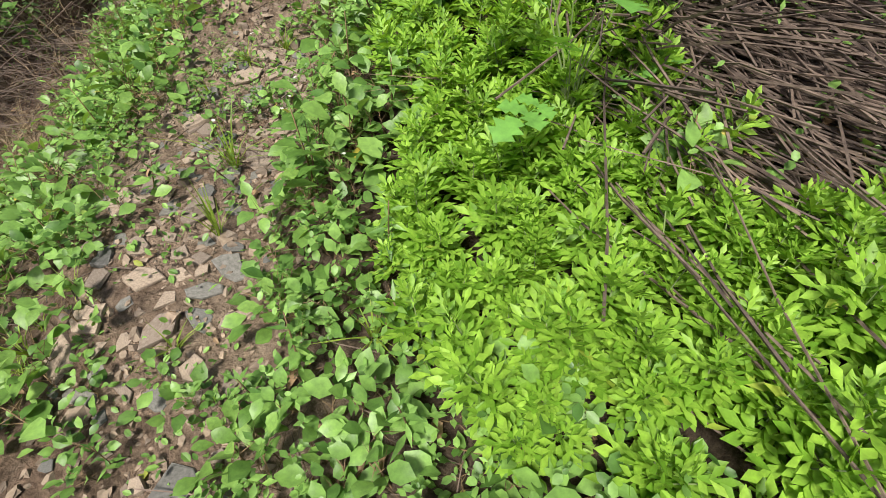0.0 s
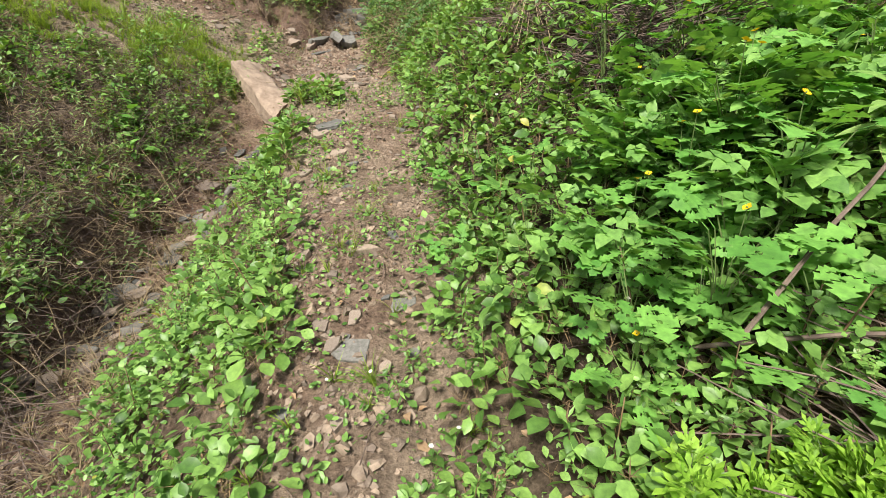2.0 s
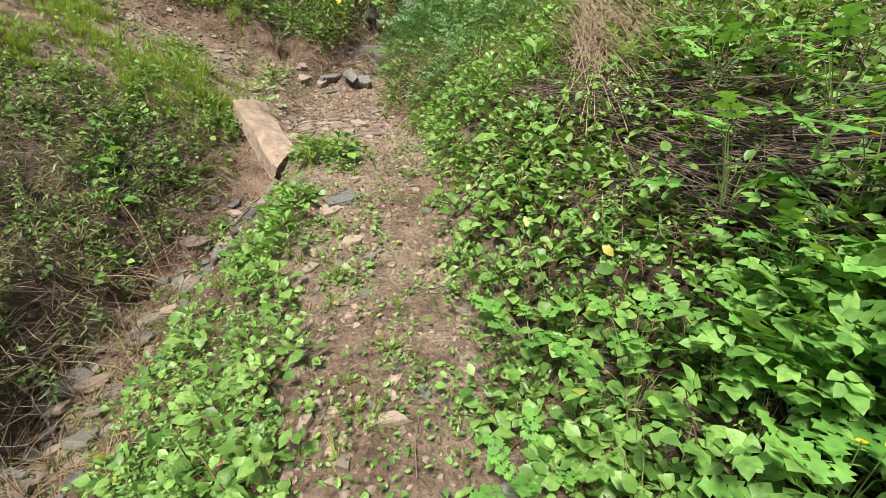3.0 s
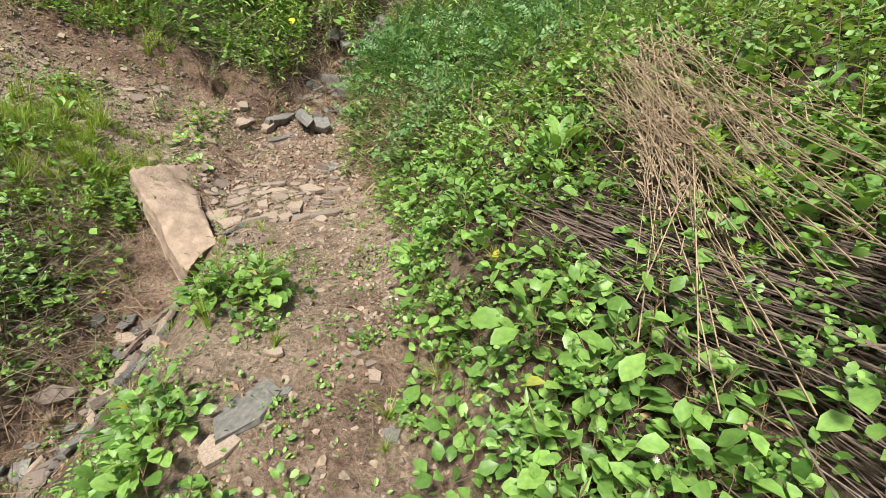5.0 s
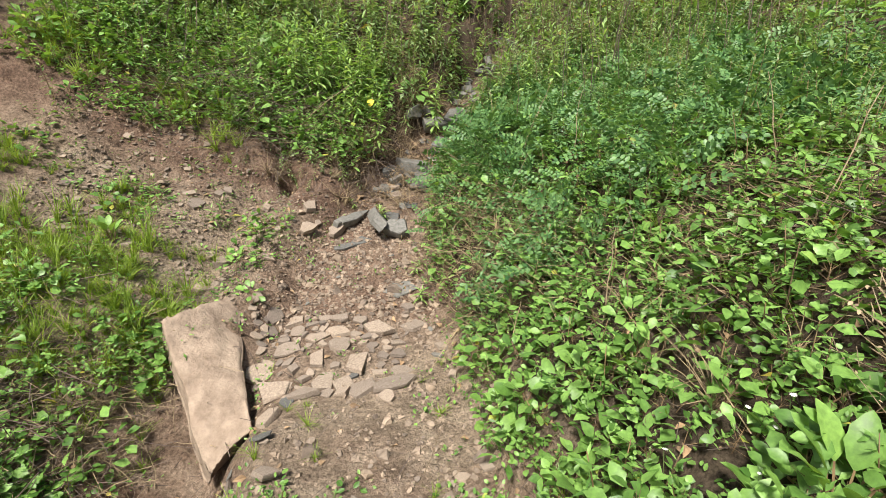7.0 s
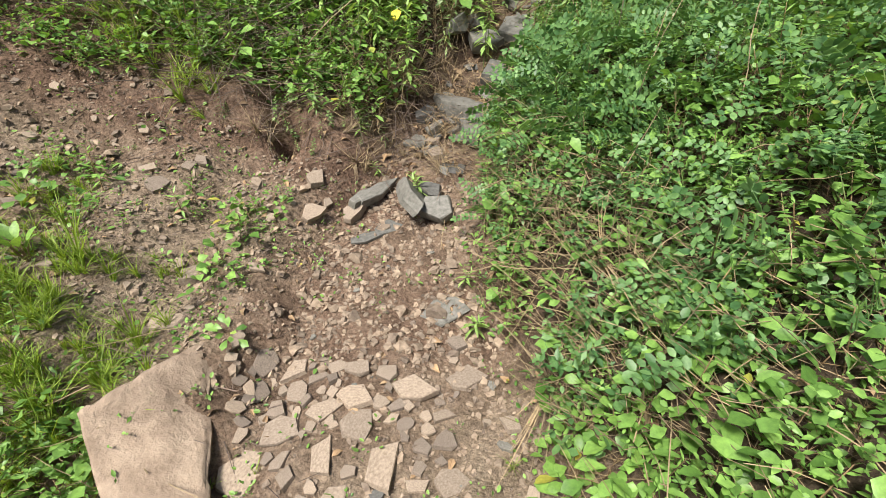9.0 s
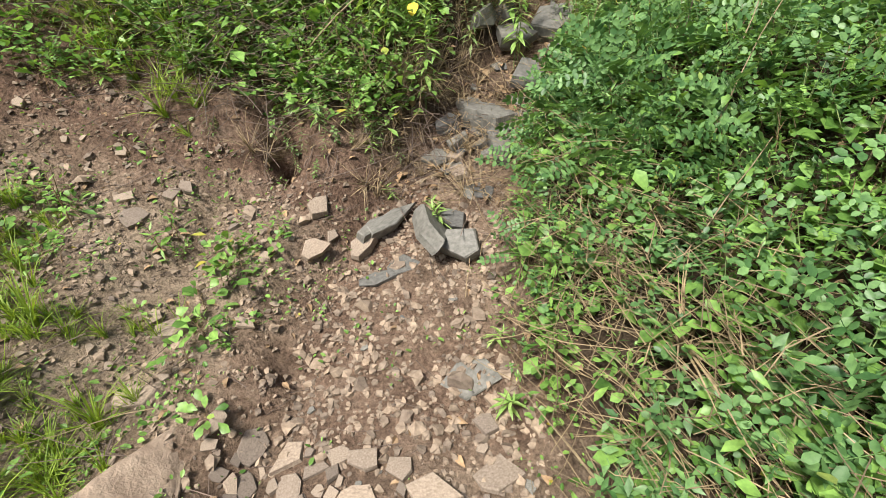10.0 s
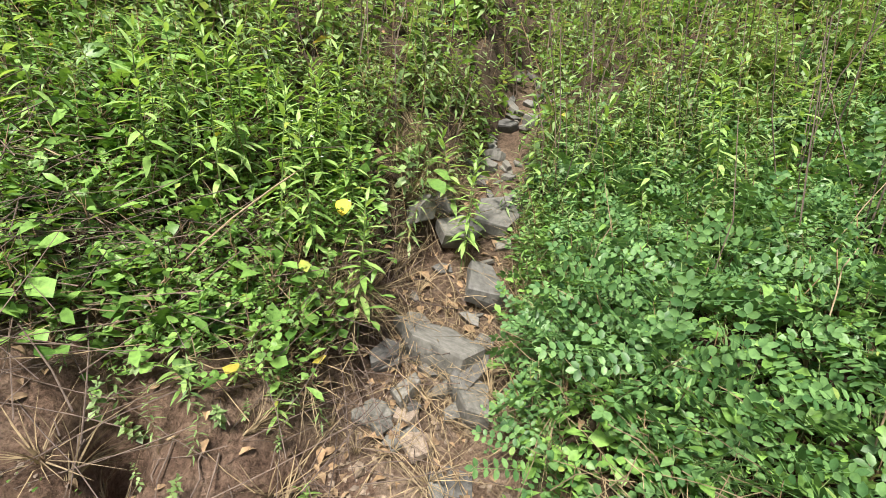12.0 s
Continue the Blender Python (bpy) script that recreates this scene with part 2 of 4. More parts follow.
gx, gy = axis(-4.2, 2.0, 0.033, 250), axis(-0.2, 10.0, 0.033, 300)
GX, GY = np.meshgrid(gx, gy)
GZ = ground(GX, GY)
nx = len(gx)
cell = (np.arange(len(gy) - 1)[:, None] * nx + np.arange(nx - 1)[None]).ravel()
quads = np.stack([cell, cell + 1, cell + 1 + nx, cell + nx], 1)
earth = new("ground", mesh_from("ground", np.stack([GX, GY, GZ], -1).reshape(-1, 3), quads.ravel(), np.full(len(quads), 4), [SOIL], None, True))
tagged(earth, "bare brown stony soil of a hillside footpath", "ground", kind="structure")


# ---- shapes to grow things from ----
class Shape:
    """Points, faces and the number of each face's material."""

    def __init__(self):
        self.v, self.f, self.m = np.zeros((0, 3)), [], []

    def add(self, v, faces, mat=0):
        n = len(self.v)
        self.v = np.concatenate([self.v, np.asarray(v, float).reshape(-1, 3)])
        self.f += [tuple(i + n for i in f) for f in faces]
        self.m += [mat] * len(faces)
        return self

    def join(self, other, m=None, mat=None):
        v = other.v if m is None else other.v @ np.array(m.to_3x3()).T + np.array(m.translation)
        n = len(self.v)
        self.v = np.concatenate([self.v, v])
        self.f += [tuple(i + n for i in f) for f in other.f]
        self.m += list(other.m) if mat is None else [mat] * len(other.f)
        return self

    def mesh(self, name, mats, smooth=False):
        loops = [i for f in self.f for i in f]
        return mesh_from(name, self.v, loops, [len(f) for f in self.f], mats, self.m, smooth)


class Soup:
    """Many copies of shapes gathered into one mesh."""

    def __init__(self):
        self.v, self.l, self.t, self.m, self.n = [], [], [], [], 0

    def sow(self, shape, place, turn, size):
        count = len(place)
        if not count:
            return
        v = np.einsum("nij,kj->nki", turn, shape.v) * np.asarray(size)[:, None, None] + place[:, None]
        k = len(shape.v)
        loops = np.array([i for f in shape.f for i in f])
        self.l.append((loops[None] + (np.arange(count) * k)[:, None] + self.n).ravel())
        self.t.append(np.tile([len(f) for f in shape.f], count))
        self.m.append(np.tile(shape.m, count))
        self.v.append(v.reshape(-1, 3))
        self.n += count * k

    def thing(self, name, mats, label, category, smooth=False):
        me = mesh_from(name, np.concatenate(self.v), np.concatenate(self.l), np.concatenate(self.t), mats, np.concatenate(self.m), smooth)
        return tagged(new(name, me), label, category, kind="stuff")


def turns(n, lean=0.15, toward=None, yaw=None):
    """Random upright poses, leaning a little."""
    a = rng.uniform(0, 2 * np.pi, n) if yaw is None else yaw
    b, c = rng.normal(0, lean, n), rng.normal(0, lean, n)
    ca, sa, cb, sb, cc, sc = np.cos(a), np.sin(a), np.cos(b), np.sin(b), np.cos(c), np.sin(c)
    o, i = np.zeros(n), np.ones(n)
    rz = np.stack([np.stack([ca, -sa, o], -1), np.stack([sa, ca, o], -1), np.stack([o, o, i], -1)], 1)
    rx = np.stack([np.stack([i, o, o], -1), np.stack([o, cb, -sb], -1), np.stack([o, sb, cb], -1)], 1)
    ry = np.stack([np.stack([cc, o, sc], -1), np.stack([o, i, o], -1), np.stack([-sc, o, cc], -1)], 1)
    return rx @ ry @ rz


def blade(length, width, seg=4, fold=0.3, lift=0.1, droop=0.4, teeth=0.0, wide=0.4, point=1.0):
    """A leaf along +y from its foot: widest at `wide`, folded on its midrib, drooping to its tip."""
    v, f = [], []
    for k in range(seg + 1):
        u = k / seg
        w = math.sin(math.pi * u ** (math.log(0.5) / math.log(wide))) ** point if 0 < k < seg else (0.10 if k == 0 else 0.02)
        w *= width / 2 * (1 + (teeth if k % 2 else -teeth) * (0 < k < seg))
        bend = u * 1.0
        y = length * u * (1 - 0.15 * droop * bend * bend)
        z = length * (lift * u - droop * u * u * 0.55)
        back = teeth * 0.25 * length / seg * (k % 2)
        v += [(-w, y - back, z + fold * w), (0, y, z), (w, y - back, z + fold * w)]
        if k:
            a = 3 * (k - 1)
            f += [(a, a + 1, a + 4, a + 3), (a + 1, a + 2, a + 5, a + 4)]
    return Shape().add(v, f)


def tube(points, r0, r1, sides=4):
    v, f = [], []
    pts = [Vector(p) for p in points]
    for k, p in enumerate(pts):
        d = (pts[min(k + 1, len(pts) - 1)] - pts[max(k - 1, 0)]).normalized()
        e = d.orthogonal().normalized()
        g = d.cross(e)
        r = r0 + (r1 - r0) * k / (len(pts) - 1)
        v += [tuple(p + r * (math.cos(2 * math.pi * s / sides) * e + math.sin(2 * math.pi * s / sides) * g)) for s in range(sides)]
        if k:
            a = (k - 1) * sides
            f += [(a + s, a + (s + 1) % sides, a + sides + (s + 1) % sides, a + sides + s) for s in range(sides)]
    f.append(tuple(range((len(pts) - 1) * sides, len(pts) * sides)))
    return Shape().add(v, f)


def oval(length, width, fold=0.15):
    """A small blunt leaflet of six corners."""
    w = width / 2
    return Shape().add([(0, 0, 0), (-w * 0.9, length * 0.3, fold * w), (-w * 0.85, length * 0.72, fold * w), (0, length, -0.04 * length), (w * 0.85, length * 0.72, fold * w), (w * 0.9, length * 0.3, fold * w)],
                       [(0, 3, 2, 1), (0, 5, 4, 3)])


def kite(length, width, fold=0.25, at_=0.55, z=0.0):
    return Shape().add([(0, 0, 0), (-width / 2, length * at_, fold * width / 2), (0, length, z), (width / 2, length * at_, fold * width / 2), (0, length * at_, 0)],
                       [(0, 4, 1), (4, 2, 1), (0, 3, 4), (4, 3, 2)])


def upto(x, y, z, yaw, pitch, size=1.0, roll=0.0):
    """A pose whose +y points outward along yaw, raised by pitch degrees."""
    return pose(x, y, z) @ pose(0, 0, 0, 0, 0, yaw) @ pose(0, 0, 0, pitch, 0, 0) @ pose(0, 0, 0, 0, roll, 0) @ Matrix.Scale(size, 4)


R = random.Random(5)


def spoon(length, width, fold=0.22, droop=0.25, lift=0.12):
    """A small leaf, widest past its middle, folded on its midrib: cheap enough to sow by the thousand."""
    v = [(0, 0, 0)]
    for u, w in ((0.4, 0.36), (0.72, 0.5)):
        z = length * (lift * u - droop * u * u)
        v += [(-w * width, length * u, z + fold * w * width), (0, length * u, z), (w * width, length * u, z + fold * w * width)]
    v.append((0, length, length * (lift - droop)))
    return Shape().add(v, [(0, 2, 1), (0, 3, 2), (1, 2, 5, 4), (2, 3, 6, 5), (4, 5, 7), (5, 6, 7)])


def sliver(a, b, thick):
    """A thin leaf-stalk from a to b, of three sides drawn to a point."""
    a, b = Vector(a), Vector(b)
    d = (b - a).normalized()
    e = d.orthogonal().normalized() * thick
    g = d.cross(e)
    return Shape().add([tuple(a + e), tuple(a - 0.5 * e + 0.87 * g), tuple(a - 0.5 * e - 0.87 * g), tuple(b)], [(0, 1, 3), (1, 2, 3), (2, 0, 3)])


def broad_parts(tall, count, spread=1.0):
    """A weed with leaves spiralling up a short stem: its stalks as one shape, and the pose and kind of each leaf."""
    bow = Vector((R.uniform(-0.2, 0.2), R.uniform(-0.2, 0.2), 0)) * tall
    stalks, leaves = Shape().join(sliver((0, 0, -0.02), bow + Vector((0, 0, tall * 1.02)), 0.0026)), []
    for k in range(count):
        u = (k + 0.5) / count
        yaw = 137.5 * k + R.uniform(-25, 25)
        a = radians(yaw)
        d = Vector((-math.sin(a), math.cos(a), 0))
        root = bow * u * u + Vector((0, 0, tall * (0.1 + 0.6 * u)))
        out = spread * (0.012 + 0.55 * tall * (1 - u) * R.uniform(0.6, 1.1))
        tip = bow * u * u + d * out + Vector((0, 0, tall * (0.28 + 0.72 * u) * R.uniform(0.9, 1.08)))
        stalks.join(sliver(root, tip, 0.0014))
        leaves.append((upto(*tip, yaw + R.uniform(-22, 22), 5 + 50 * u * u + R.gauss(0, 16), (1.15 - 0.5 * u) * R.uniform(0.8, 1.15), R.gauss(0, 22)), k % 3))
    return stalks, leaves


def joined(parts, blades):
    stalks, leaves = parts
    s = Shape().join(stalks, None, 0)
    for m, k in leaves:
        s.join(blades[k % len(blades)], m, 1)
    return s


def small_leaf_weed(tall, stems, leaf):
    """A tangle of thin leaning stems with small leaves in pairs."""
    s = Shape()
    for q in range(stems):
        a, lean = radians(360 * q / stems + R.uniform(-40, 40)), R.uniform(0.2, 0.8)
        top = Vector((math.cos(a) * lean * tall, math.sin(a) * lean * tall, tall * R.uniform(0.7, 1.05)))
        s.join(sliver((0, 0, -0.02), top, 0.0018), None, 0)
        levels = 4
        for k in range(levels):
            u = 0.3 + 0.7 * (k + 1) / levels
            for side in (0, 180):
                s.join(leaf, upto(*(top * u), 90 * k + side + math.degrees(a) + R.uniform(-25, 25), R.uniform(-15, 40), R.uniform(0.65, 1.2) * (1.1 - 0.4 * u), R.gauss(0, 20)), 1)
    return s


def mugwort(tall):
    """An upright shoot with finely cut leaves, crowded towards its tip."""
    s = Shape().join(tube([(0, 0, -0.02), (R.uniform(-0.01, 0.01), R.uniform(-0.01, 0.01), tall)], 0.002, 0.0012, 3), None, 0)
    n = 15
    for k in range(n):
        u = (k + 1) / n
        leaf = Shape()
        size = 0.082 * (1 - 0.45 * u) * R.uniform(0.8, 1.15)
        for q, (pos, yaw, ln) in enumerate(((0.25, 55, 0.42), (0.25, -55, 0.42), (0.5, 42, 0.48), (0.5, -42, 0.48), (0.6, 0, 0.55), (0.1, 0, 0.7))):
            leaf.join(kite(size * ln, size * 0.2, 0.35, 0.6), upto(0, size * pos, size * 0.02, yaw, R.uniform(-8, 12)))
        s.join(leaf, upto(0, 0, tall * (0.25 + 0.75 * u), k * 137.5, 8 + 55 * u * u, 1.0, R.uniform(-12, 12)), 1)
    return s


def upright_weed(tall, leaf, count, tip=True):
    """A tall unbranched weed with narrow leaves all the way up."""
    bow = R.uniform(-0.08, 0.08) * tall
    pts = [(bow * (u * u), 0.4 * bow * u * u, tall * u - 0.03 * (u == 0)) for u in (0, 0.35, 0.7, 1.0)]
    s = Shape().join(tube(pts, 0.0035, 0.0015, 3), None, 0)
    for k in range(count):
        u = 0.18 + 0.82 * (k + 1) / count
        s.join(leaf, upto(bow * u * u, 0.4 * bow * u * u, tall * u, k * 137.5 + R.uniform(-15, 15), -25 + 75 * u ** 3 + R.uniform(-12, 12), R.uniform(0.75, 1.2) * (1 - 0.45 * u ** 4), R.uniform(-15, 15)), 1)
    return s


def pinnate(length, pairs, leaflet):
    """A feathered leaf: round leaflets in pairs along an arching rib."""
    s = Shape()
    pts = [(0, length * u, length * (0.25 * u - 0.35 * u * u)) for u in (0, 0.35, 0.7, 1.0)]
    s.join(tube([pts[0], pts[2], pts[3]], 0.0012, 0.0007, 3), None, 0)
    for k in range(pairs):
        u = 0.18 + 0.8 * k / (pairs - 1)
        for side in (1, -1):
            s.join(leaflet, upto(0, length * u, length * (0.25 * u - 0.35 * u * u), side * (-78 + 12 * u) + R.uniform(-8, 8), R.uniform(-12, 12), R.uniform(0.8, 1.1)), 1)
    s.join(leaflet, upto(0, length, -0.1 * length, 0, -10), 1)
    return s


def pinnate_plant(tall, count):
    s = Shape()
    let = oval(0.034, 0.022)
    for k in range(count):
        yaw, h = k * 137.5 + R.uniform(-20, 20), tall * R.uniform(0.25, 1.0)
        out = R.uniform(0.01, 0.07)
        a = radians(yaw)
        s.join(tube([(0, 0, -0.02), (-math.sin(a) * out, math.cos(a) * out, h)], 0.0018, 0.001, 3), None, 0)
        s.join(pinnate(R.uniform(0.14, 0.21), 6, let), upto(-math.sin(a) * out, math.cos(a) * out, h, yaw, R.uniform(-15, 55), R.uniform(0.7, 1.1), R.gauss(0, 26)), 1)
    return s


def grass(count, tall, lean=0.6):
    s = Shape()
    for k in range(count):
        ln, w, yaw, out = tall * R.uniform(0.5, 1.1), R.uniform(0.0035, 0.0075), radians(R.uniform(0, 360)), R.uniform(0.1, 1.3) * lean
        d, e = Vector((math.cos(yaw), math.sin(yaw), 0)), Vector((-math.sin(yaw), math.cos(yaw), 0))
        v, f = [], []
        for q in range(4):
            u = q / 3
            p = d * (ln * out * u * u + R.uniform(0, 0.012)) + Vector((0, 0, ln * (u - 0.35 * out * u * u) - 0.015))
            ww = w * (1 - u) ** 0.7 + 0.0006
            v += [tuple(p - e * ww / 2), tuple(p + e * ww / 2)]
            if q:
                f.append((2 * q - 2, 2 * q - 1, 2 * q + 1, 2 * q))
        s.add(v, f)
    return s


def stick(length, thick, bend=0.05, sides=4):
    """A dead stalk lying along +y, its middle at the origin."""
    pts, x, z = [], 0.0, 0.0
    for k in range(5):
        pts.append((x, length * (k / 4 - 0.5), z))
        x += R.uniform(-bend, bend) * length * 0.5
        z += R.uniform(-bend, bend) * length * 0.25
    return tube(pts, thick / 2, thick / 3, sides)


def flat_stone(corners, thick=0.3, ragged=0.22):
    """A broken flat stone about one unit across: straight sides, sharp corners, a chipped rim."""
    v, f = [], []
    turn = R.uniform(0, 6)
    rad = [1 + R.uniform(-ragged, ragged) for _ in range(corners)]
    jit = [R.uniform(-0.36, 0.36) for _ in range(corners)]
    tilt, slope = R.uniform(-0.14, 0.14), R.uniform(-0.14, 0.14)
    for ring, (r, z) in enumerate(((0.47, 0.0), (0.53, thick * 0.4), (0.51, thick * 0.9), (0.475, thick))):
        for k in range(corners):
            a = turn + 2 * math.pi * (k + jit[k]) / corners
            q = r * rad[k] * (1 + R.uniform(-0.035, 0.035))
            x, y = q * math.cos(a), q * math.sin(a)
            v.append((x, y, z + (tilt * x + slope * y + R.uniform(-0.02, 0.02)) * (ring > 1)))
    for ring in range(3):
        a = ring * corners
        f += [(a + k, a + (k + 1) % corners, a + corners + (k + 1) % corners, a + corners + k) for k in range(corners)]
    v.append((0, 0, thick * R.uniform(0.97, 1.05)))
    top = 3 * corners
    f += [(top + k, top + (k + 1) % corners, len(v) - 1) for k in range(corners)]
    f.append(tuple(reversed(range(corners))))
    return Shape().add(v, f)


def chip(thick):
    """A gravel chip: a flake of four or five ragged sides and a sloping top."""
    v, f, n = [], [], R.choice((4, 5, 5))
    slope = R.uniform(-0.5, 0.5)
    for ring, (r, z) in enumerate(((0.5, 0.0), (0.4, thick))):
        for k in range(n):
            a, q = 2 * math.pi * (k + R.uniform(-0.38, 0.38)) / n, r * R.uniform(0.65, 1.3)
            v.append((q * math.cos(a), q * math.sin(a) * 0.75, z * (1 + slope * math.cos(a)) * R.uniform(0.7, 1.1)))
    f += [(k, (k + 1) % n, n + (k + 1) % n, n + k) for k in range(n)] + [tuple(range(n, 2 * n))]
    return Shape().add(v, f)


def part(name, shape, material, parent, label="", smooth=False):
    """Links a shape (or a mesh) as one object under a thing or a part."""
    me = shape if isinstance(shape, bpy.types.Mesh) else shape.mesh(name, [material], smooth)
    ob = new(name, me)
    ob.parent = parent
    return tagged(ob, label) if label else ob


def scatter(n, x0, x1, y0, y1, keep):
    """n tries in a stretch of the plan; keep gives each one's chance. Places on the ground."""
    x, y = rng.uniform(x0, x1, n), rng.uniform(y0, y1, n)
    ok = rng.uniform(0, 1, n) < keep(x, y)
    x, y = x[ok], y[ok]
    return np.stack([x, y, ground(x, y)], -1)


def right_of(x, y):
    return x - at(PATH_RIGHT, y)


def left_of(x, y):
    return at(PATH_LEFT, y) - x


def ramp(v, a, b):
    return np.clip((v - a) / (b - a), 0, 1)


def clump(x, y, scale, seed, level=0.0, soft=0.25):
    return ramp(rough(x, y, scale, seed) + 0.5 * rough(x, y, scale * 2.3, seed + 1), level - soft, level + soft)


def inside(x, y, cx, cy, rx, ry):
    return ramp(1.25 - np.sqrt(((x - cx) / rx) ** 2 + ((y - cy) / ry) ** 2), 0.0, 0.35)


def mugwort_zone(x, y):
    return ramp(np.hypot(x, y), 0.3, 0.38) * np.maximum(np.maximum(inside(x, y, 0.2, 0.85, 0.28, 0.5), inside(x, y, 0.66, 0.3, 0.34, 0.26)), 0.75 * inside(x, y, 0.05, 1.5, 0.2, 0.28))


def pile_zone(x, y):
    """Where the cut stalks lie, in a broken band along the slope."""
    first = inside(x + 0.4 * (y - 1.15), y, 0.6, 1.15, 0.2, 0.5)
    return np.maximum(np.maximum(first, inside(x, y, 0.42, 3.35, 0.16, 0.4)), np.maximum(0.6 * inside(x + 0.4 * (y - 4.3), y, 0.18, 4.25, 0.1, 0.36), inside(x - 0.2 * (y - 4.6), y, 0.36, 4.6, 0.12, 0.6)))


def straw_zone(x, y):
    return inside(x, y, -0.4, 6.85, 0.3, 0.45)


def notch(x, y):
    """The stony run above the path's end."""
    mid = (at(PATH_LEFT, y) + at(PATH_RIGHT, y)) / 2
    return ramp(np.interp(y, (8, 9, 10, 11.5), (0.45, 0.38, 0.25, 0.1)) - np.abs(x - mid), 0.0, 0.1) * (y > 7.8)


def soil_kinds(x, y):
    """How much of the soil is cut clay, and how much humus darkened as shade under weeds."""
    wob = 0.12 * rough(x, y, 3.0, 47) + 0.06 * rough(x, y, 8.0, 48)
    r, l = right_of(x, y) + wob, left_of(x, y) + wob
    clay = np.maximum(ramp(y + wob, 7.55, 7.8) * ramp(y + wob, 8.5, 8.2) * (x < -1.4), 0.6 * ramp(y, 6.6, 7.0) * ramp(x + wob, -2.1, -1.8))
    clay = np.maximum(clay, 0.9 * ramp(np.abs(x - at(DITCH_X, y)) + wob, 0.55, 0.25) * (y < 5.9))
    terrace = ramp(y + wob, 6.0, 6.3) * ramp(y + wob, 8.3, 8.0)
    shaded_humus = np.maximum(ramp(r, 0.02, 0.3), 0.6 * ramp(l, 0.08, 0.4) * ramp(np.abs(x - at(DITCH_X, y)), 0.2, 0.45) * (1 - terrace))
    shaded_humus = np.maximum(shaded_humus, ramp(y + wob, 8.15, 8.4) * (1 - 0.5 * notch(x, y)))
    return clay, 0.85 * shaded_humus


# the second value also darkens the soil for shade between the weeds
for kind, values in zip(("clay", "shaded_humus"), soil_kinds(GX, GY)):
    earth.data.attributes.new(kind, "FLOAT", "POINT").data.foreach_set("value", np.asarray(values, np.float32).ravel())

# ---- the loose stones ----
TAN_STONES = [flat_stone(R.choice((4, 5, 5, 6, 7)), R.uniform(0.16, 0.34)).mesh("stone", [STONE_TAN]) for _ in range(14)]
GREY_STONES = [flat_stone(R.choice((4, 5, 6, 7)), R.uniform(0.12, 0.28), 0.28).mesh("stone", [STONE_GREY]) for _ in range(10)]


BLOCK_STONES = [flat_stone(R.choice((4, 5, 5)), R.uniform(0.2, 0.32), 0.14).mesh("stone", [STONE_GREY]) for _ in range(6)]


def lay_stone(kinds, x, y, long, wide, high, yaw, name, label, group, lean=(0.0, 0.0), lift=0.0):
    ob = new(name, R.choice(kinds))
    z = float(ground(x, y))
    e = 0.06
    nx = -float(ground(x + e, y) - ground(x - e, y)) / (2 * e)
    ny = -float(ground(x, y + e) - ground(x, y - e)) / (2 * e)
    up = Vector((nx * 0.8, ny * 0.8, 1)).normalized().to_track_quat("Z", "Y").to_matrix().to_4x4()
    ob.matrix_world = pose(x, y, z - 0.3 * high * long + lift) @ up @ pose(0, 0, 0, 0, 0, yaw) @ pose(0, 0, 0, lean[0], lean[1], 0) @ Matrix.Diagonal((long, wide, long * high / 0.26, 1))
    return tagged(ob, label, "stone", group)


# flat stones laid beside the great slab: place, length, width, turn
PAVED = ((-1.63, 6.21, 0.26, 0.20, 20), (-1.68, 6.53, 0.17, 0.12, 70), (-1.46, 6.14, 0.16, 0.08, 100), (-1.39, 6.27, 0.17, 0.15, 40), (-1.28, 6.25, 0.12, 0.12, 10),
         (-1.17, 6.19, 0.19, 0.12, 15), (-1.24, 6.42, 0.22, 0.18, 30), (-1.01, 6.24, 0.22, 0.11, 5), (-1.78, 6.38, 0.2, 0.16, 60), (-1.52, 6.62, 0.15, 0.11, 20),
         (-1.57, 5.96, 0.2, 0.13, 50), (-1.47, 6.43, 0.17, 0.13, 80))
for x, y, a, b, yaw in PAVED:
    lay_stone(TAN_STONES, x, y, a, b, 0.16, yaw, "flat_stone", "flat tan broken stone laid in the dirt of the footpath", "flat stones beside the slab")
laid = [(x, y, (a + b) / 4) for x, y, a, b, _ in PAVED]
for k in range(900):
    y = R.uniform(6.1, 6.85)
    x = R.uniform(-1.62 - 0.51 * (y - 6.0), -0.98 - 0.3 * max(y - 6.45, 0))
    r = R.choice((0.09, 0.07, 0.055, 0.04, 0.028)) * R.uniform(0.8, 1.15)
    if len(laid) < 82 and all(math.hypot(x - p, y - q) > 0.8 * (r + o) for p, q, o in laid):
        laid.append((x, y, r))
        lay_stone(TAN_STONES, x, y, r * 2.1, r * R.uniform(1.4, 2.0), 0.2 if r > 0.045 else 0.28, R.uniform(0, 360), "flat_stone", "flat tan broken stone laid in the dirt of the footpath", "flat stones beside the slab")

bedded = []
for k in range(700):
    y = R.uniform(0.45, 1.95)
    x, r = -0.83 + 0.1 * y + R.gauss(0, 0.1), R.choice((0.055, 0.042, 0.032, 0.024)) * R.uniform(0.8, 1.1)
    if len(bedded) < 120 and all(math.hypot(x - p, y - q) > 0.9 * (r + o) for p, q, o in bedded):
        bedded.append((x, y, r))
        lay_stone(TAN_STONES if R.random() < 0.65 else GREY_STONES, x, y, r * 2.1, r * R.uniform(1.3, 1.9), 0.16, R.uniform(0, 360), "flat_stone", "thin flat stone bedded in the dry footpath", "bedded flat stones")
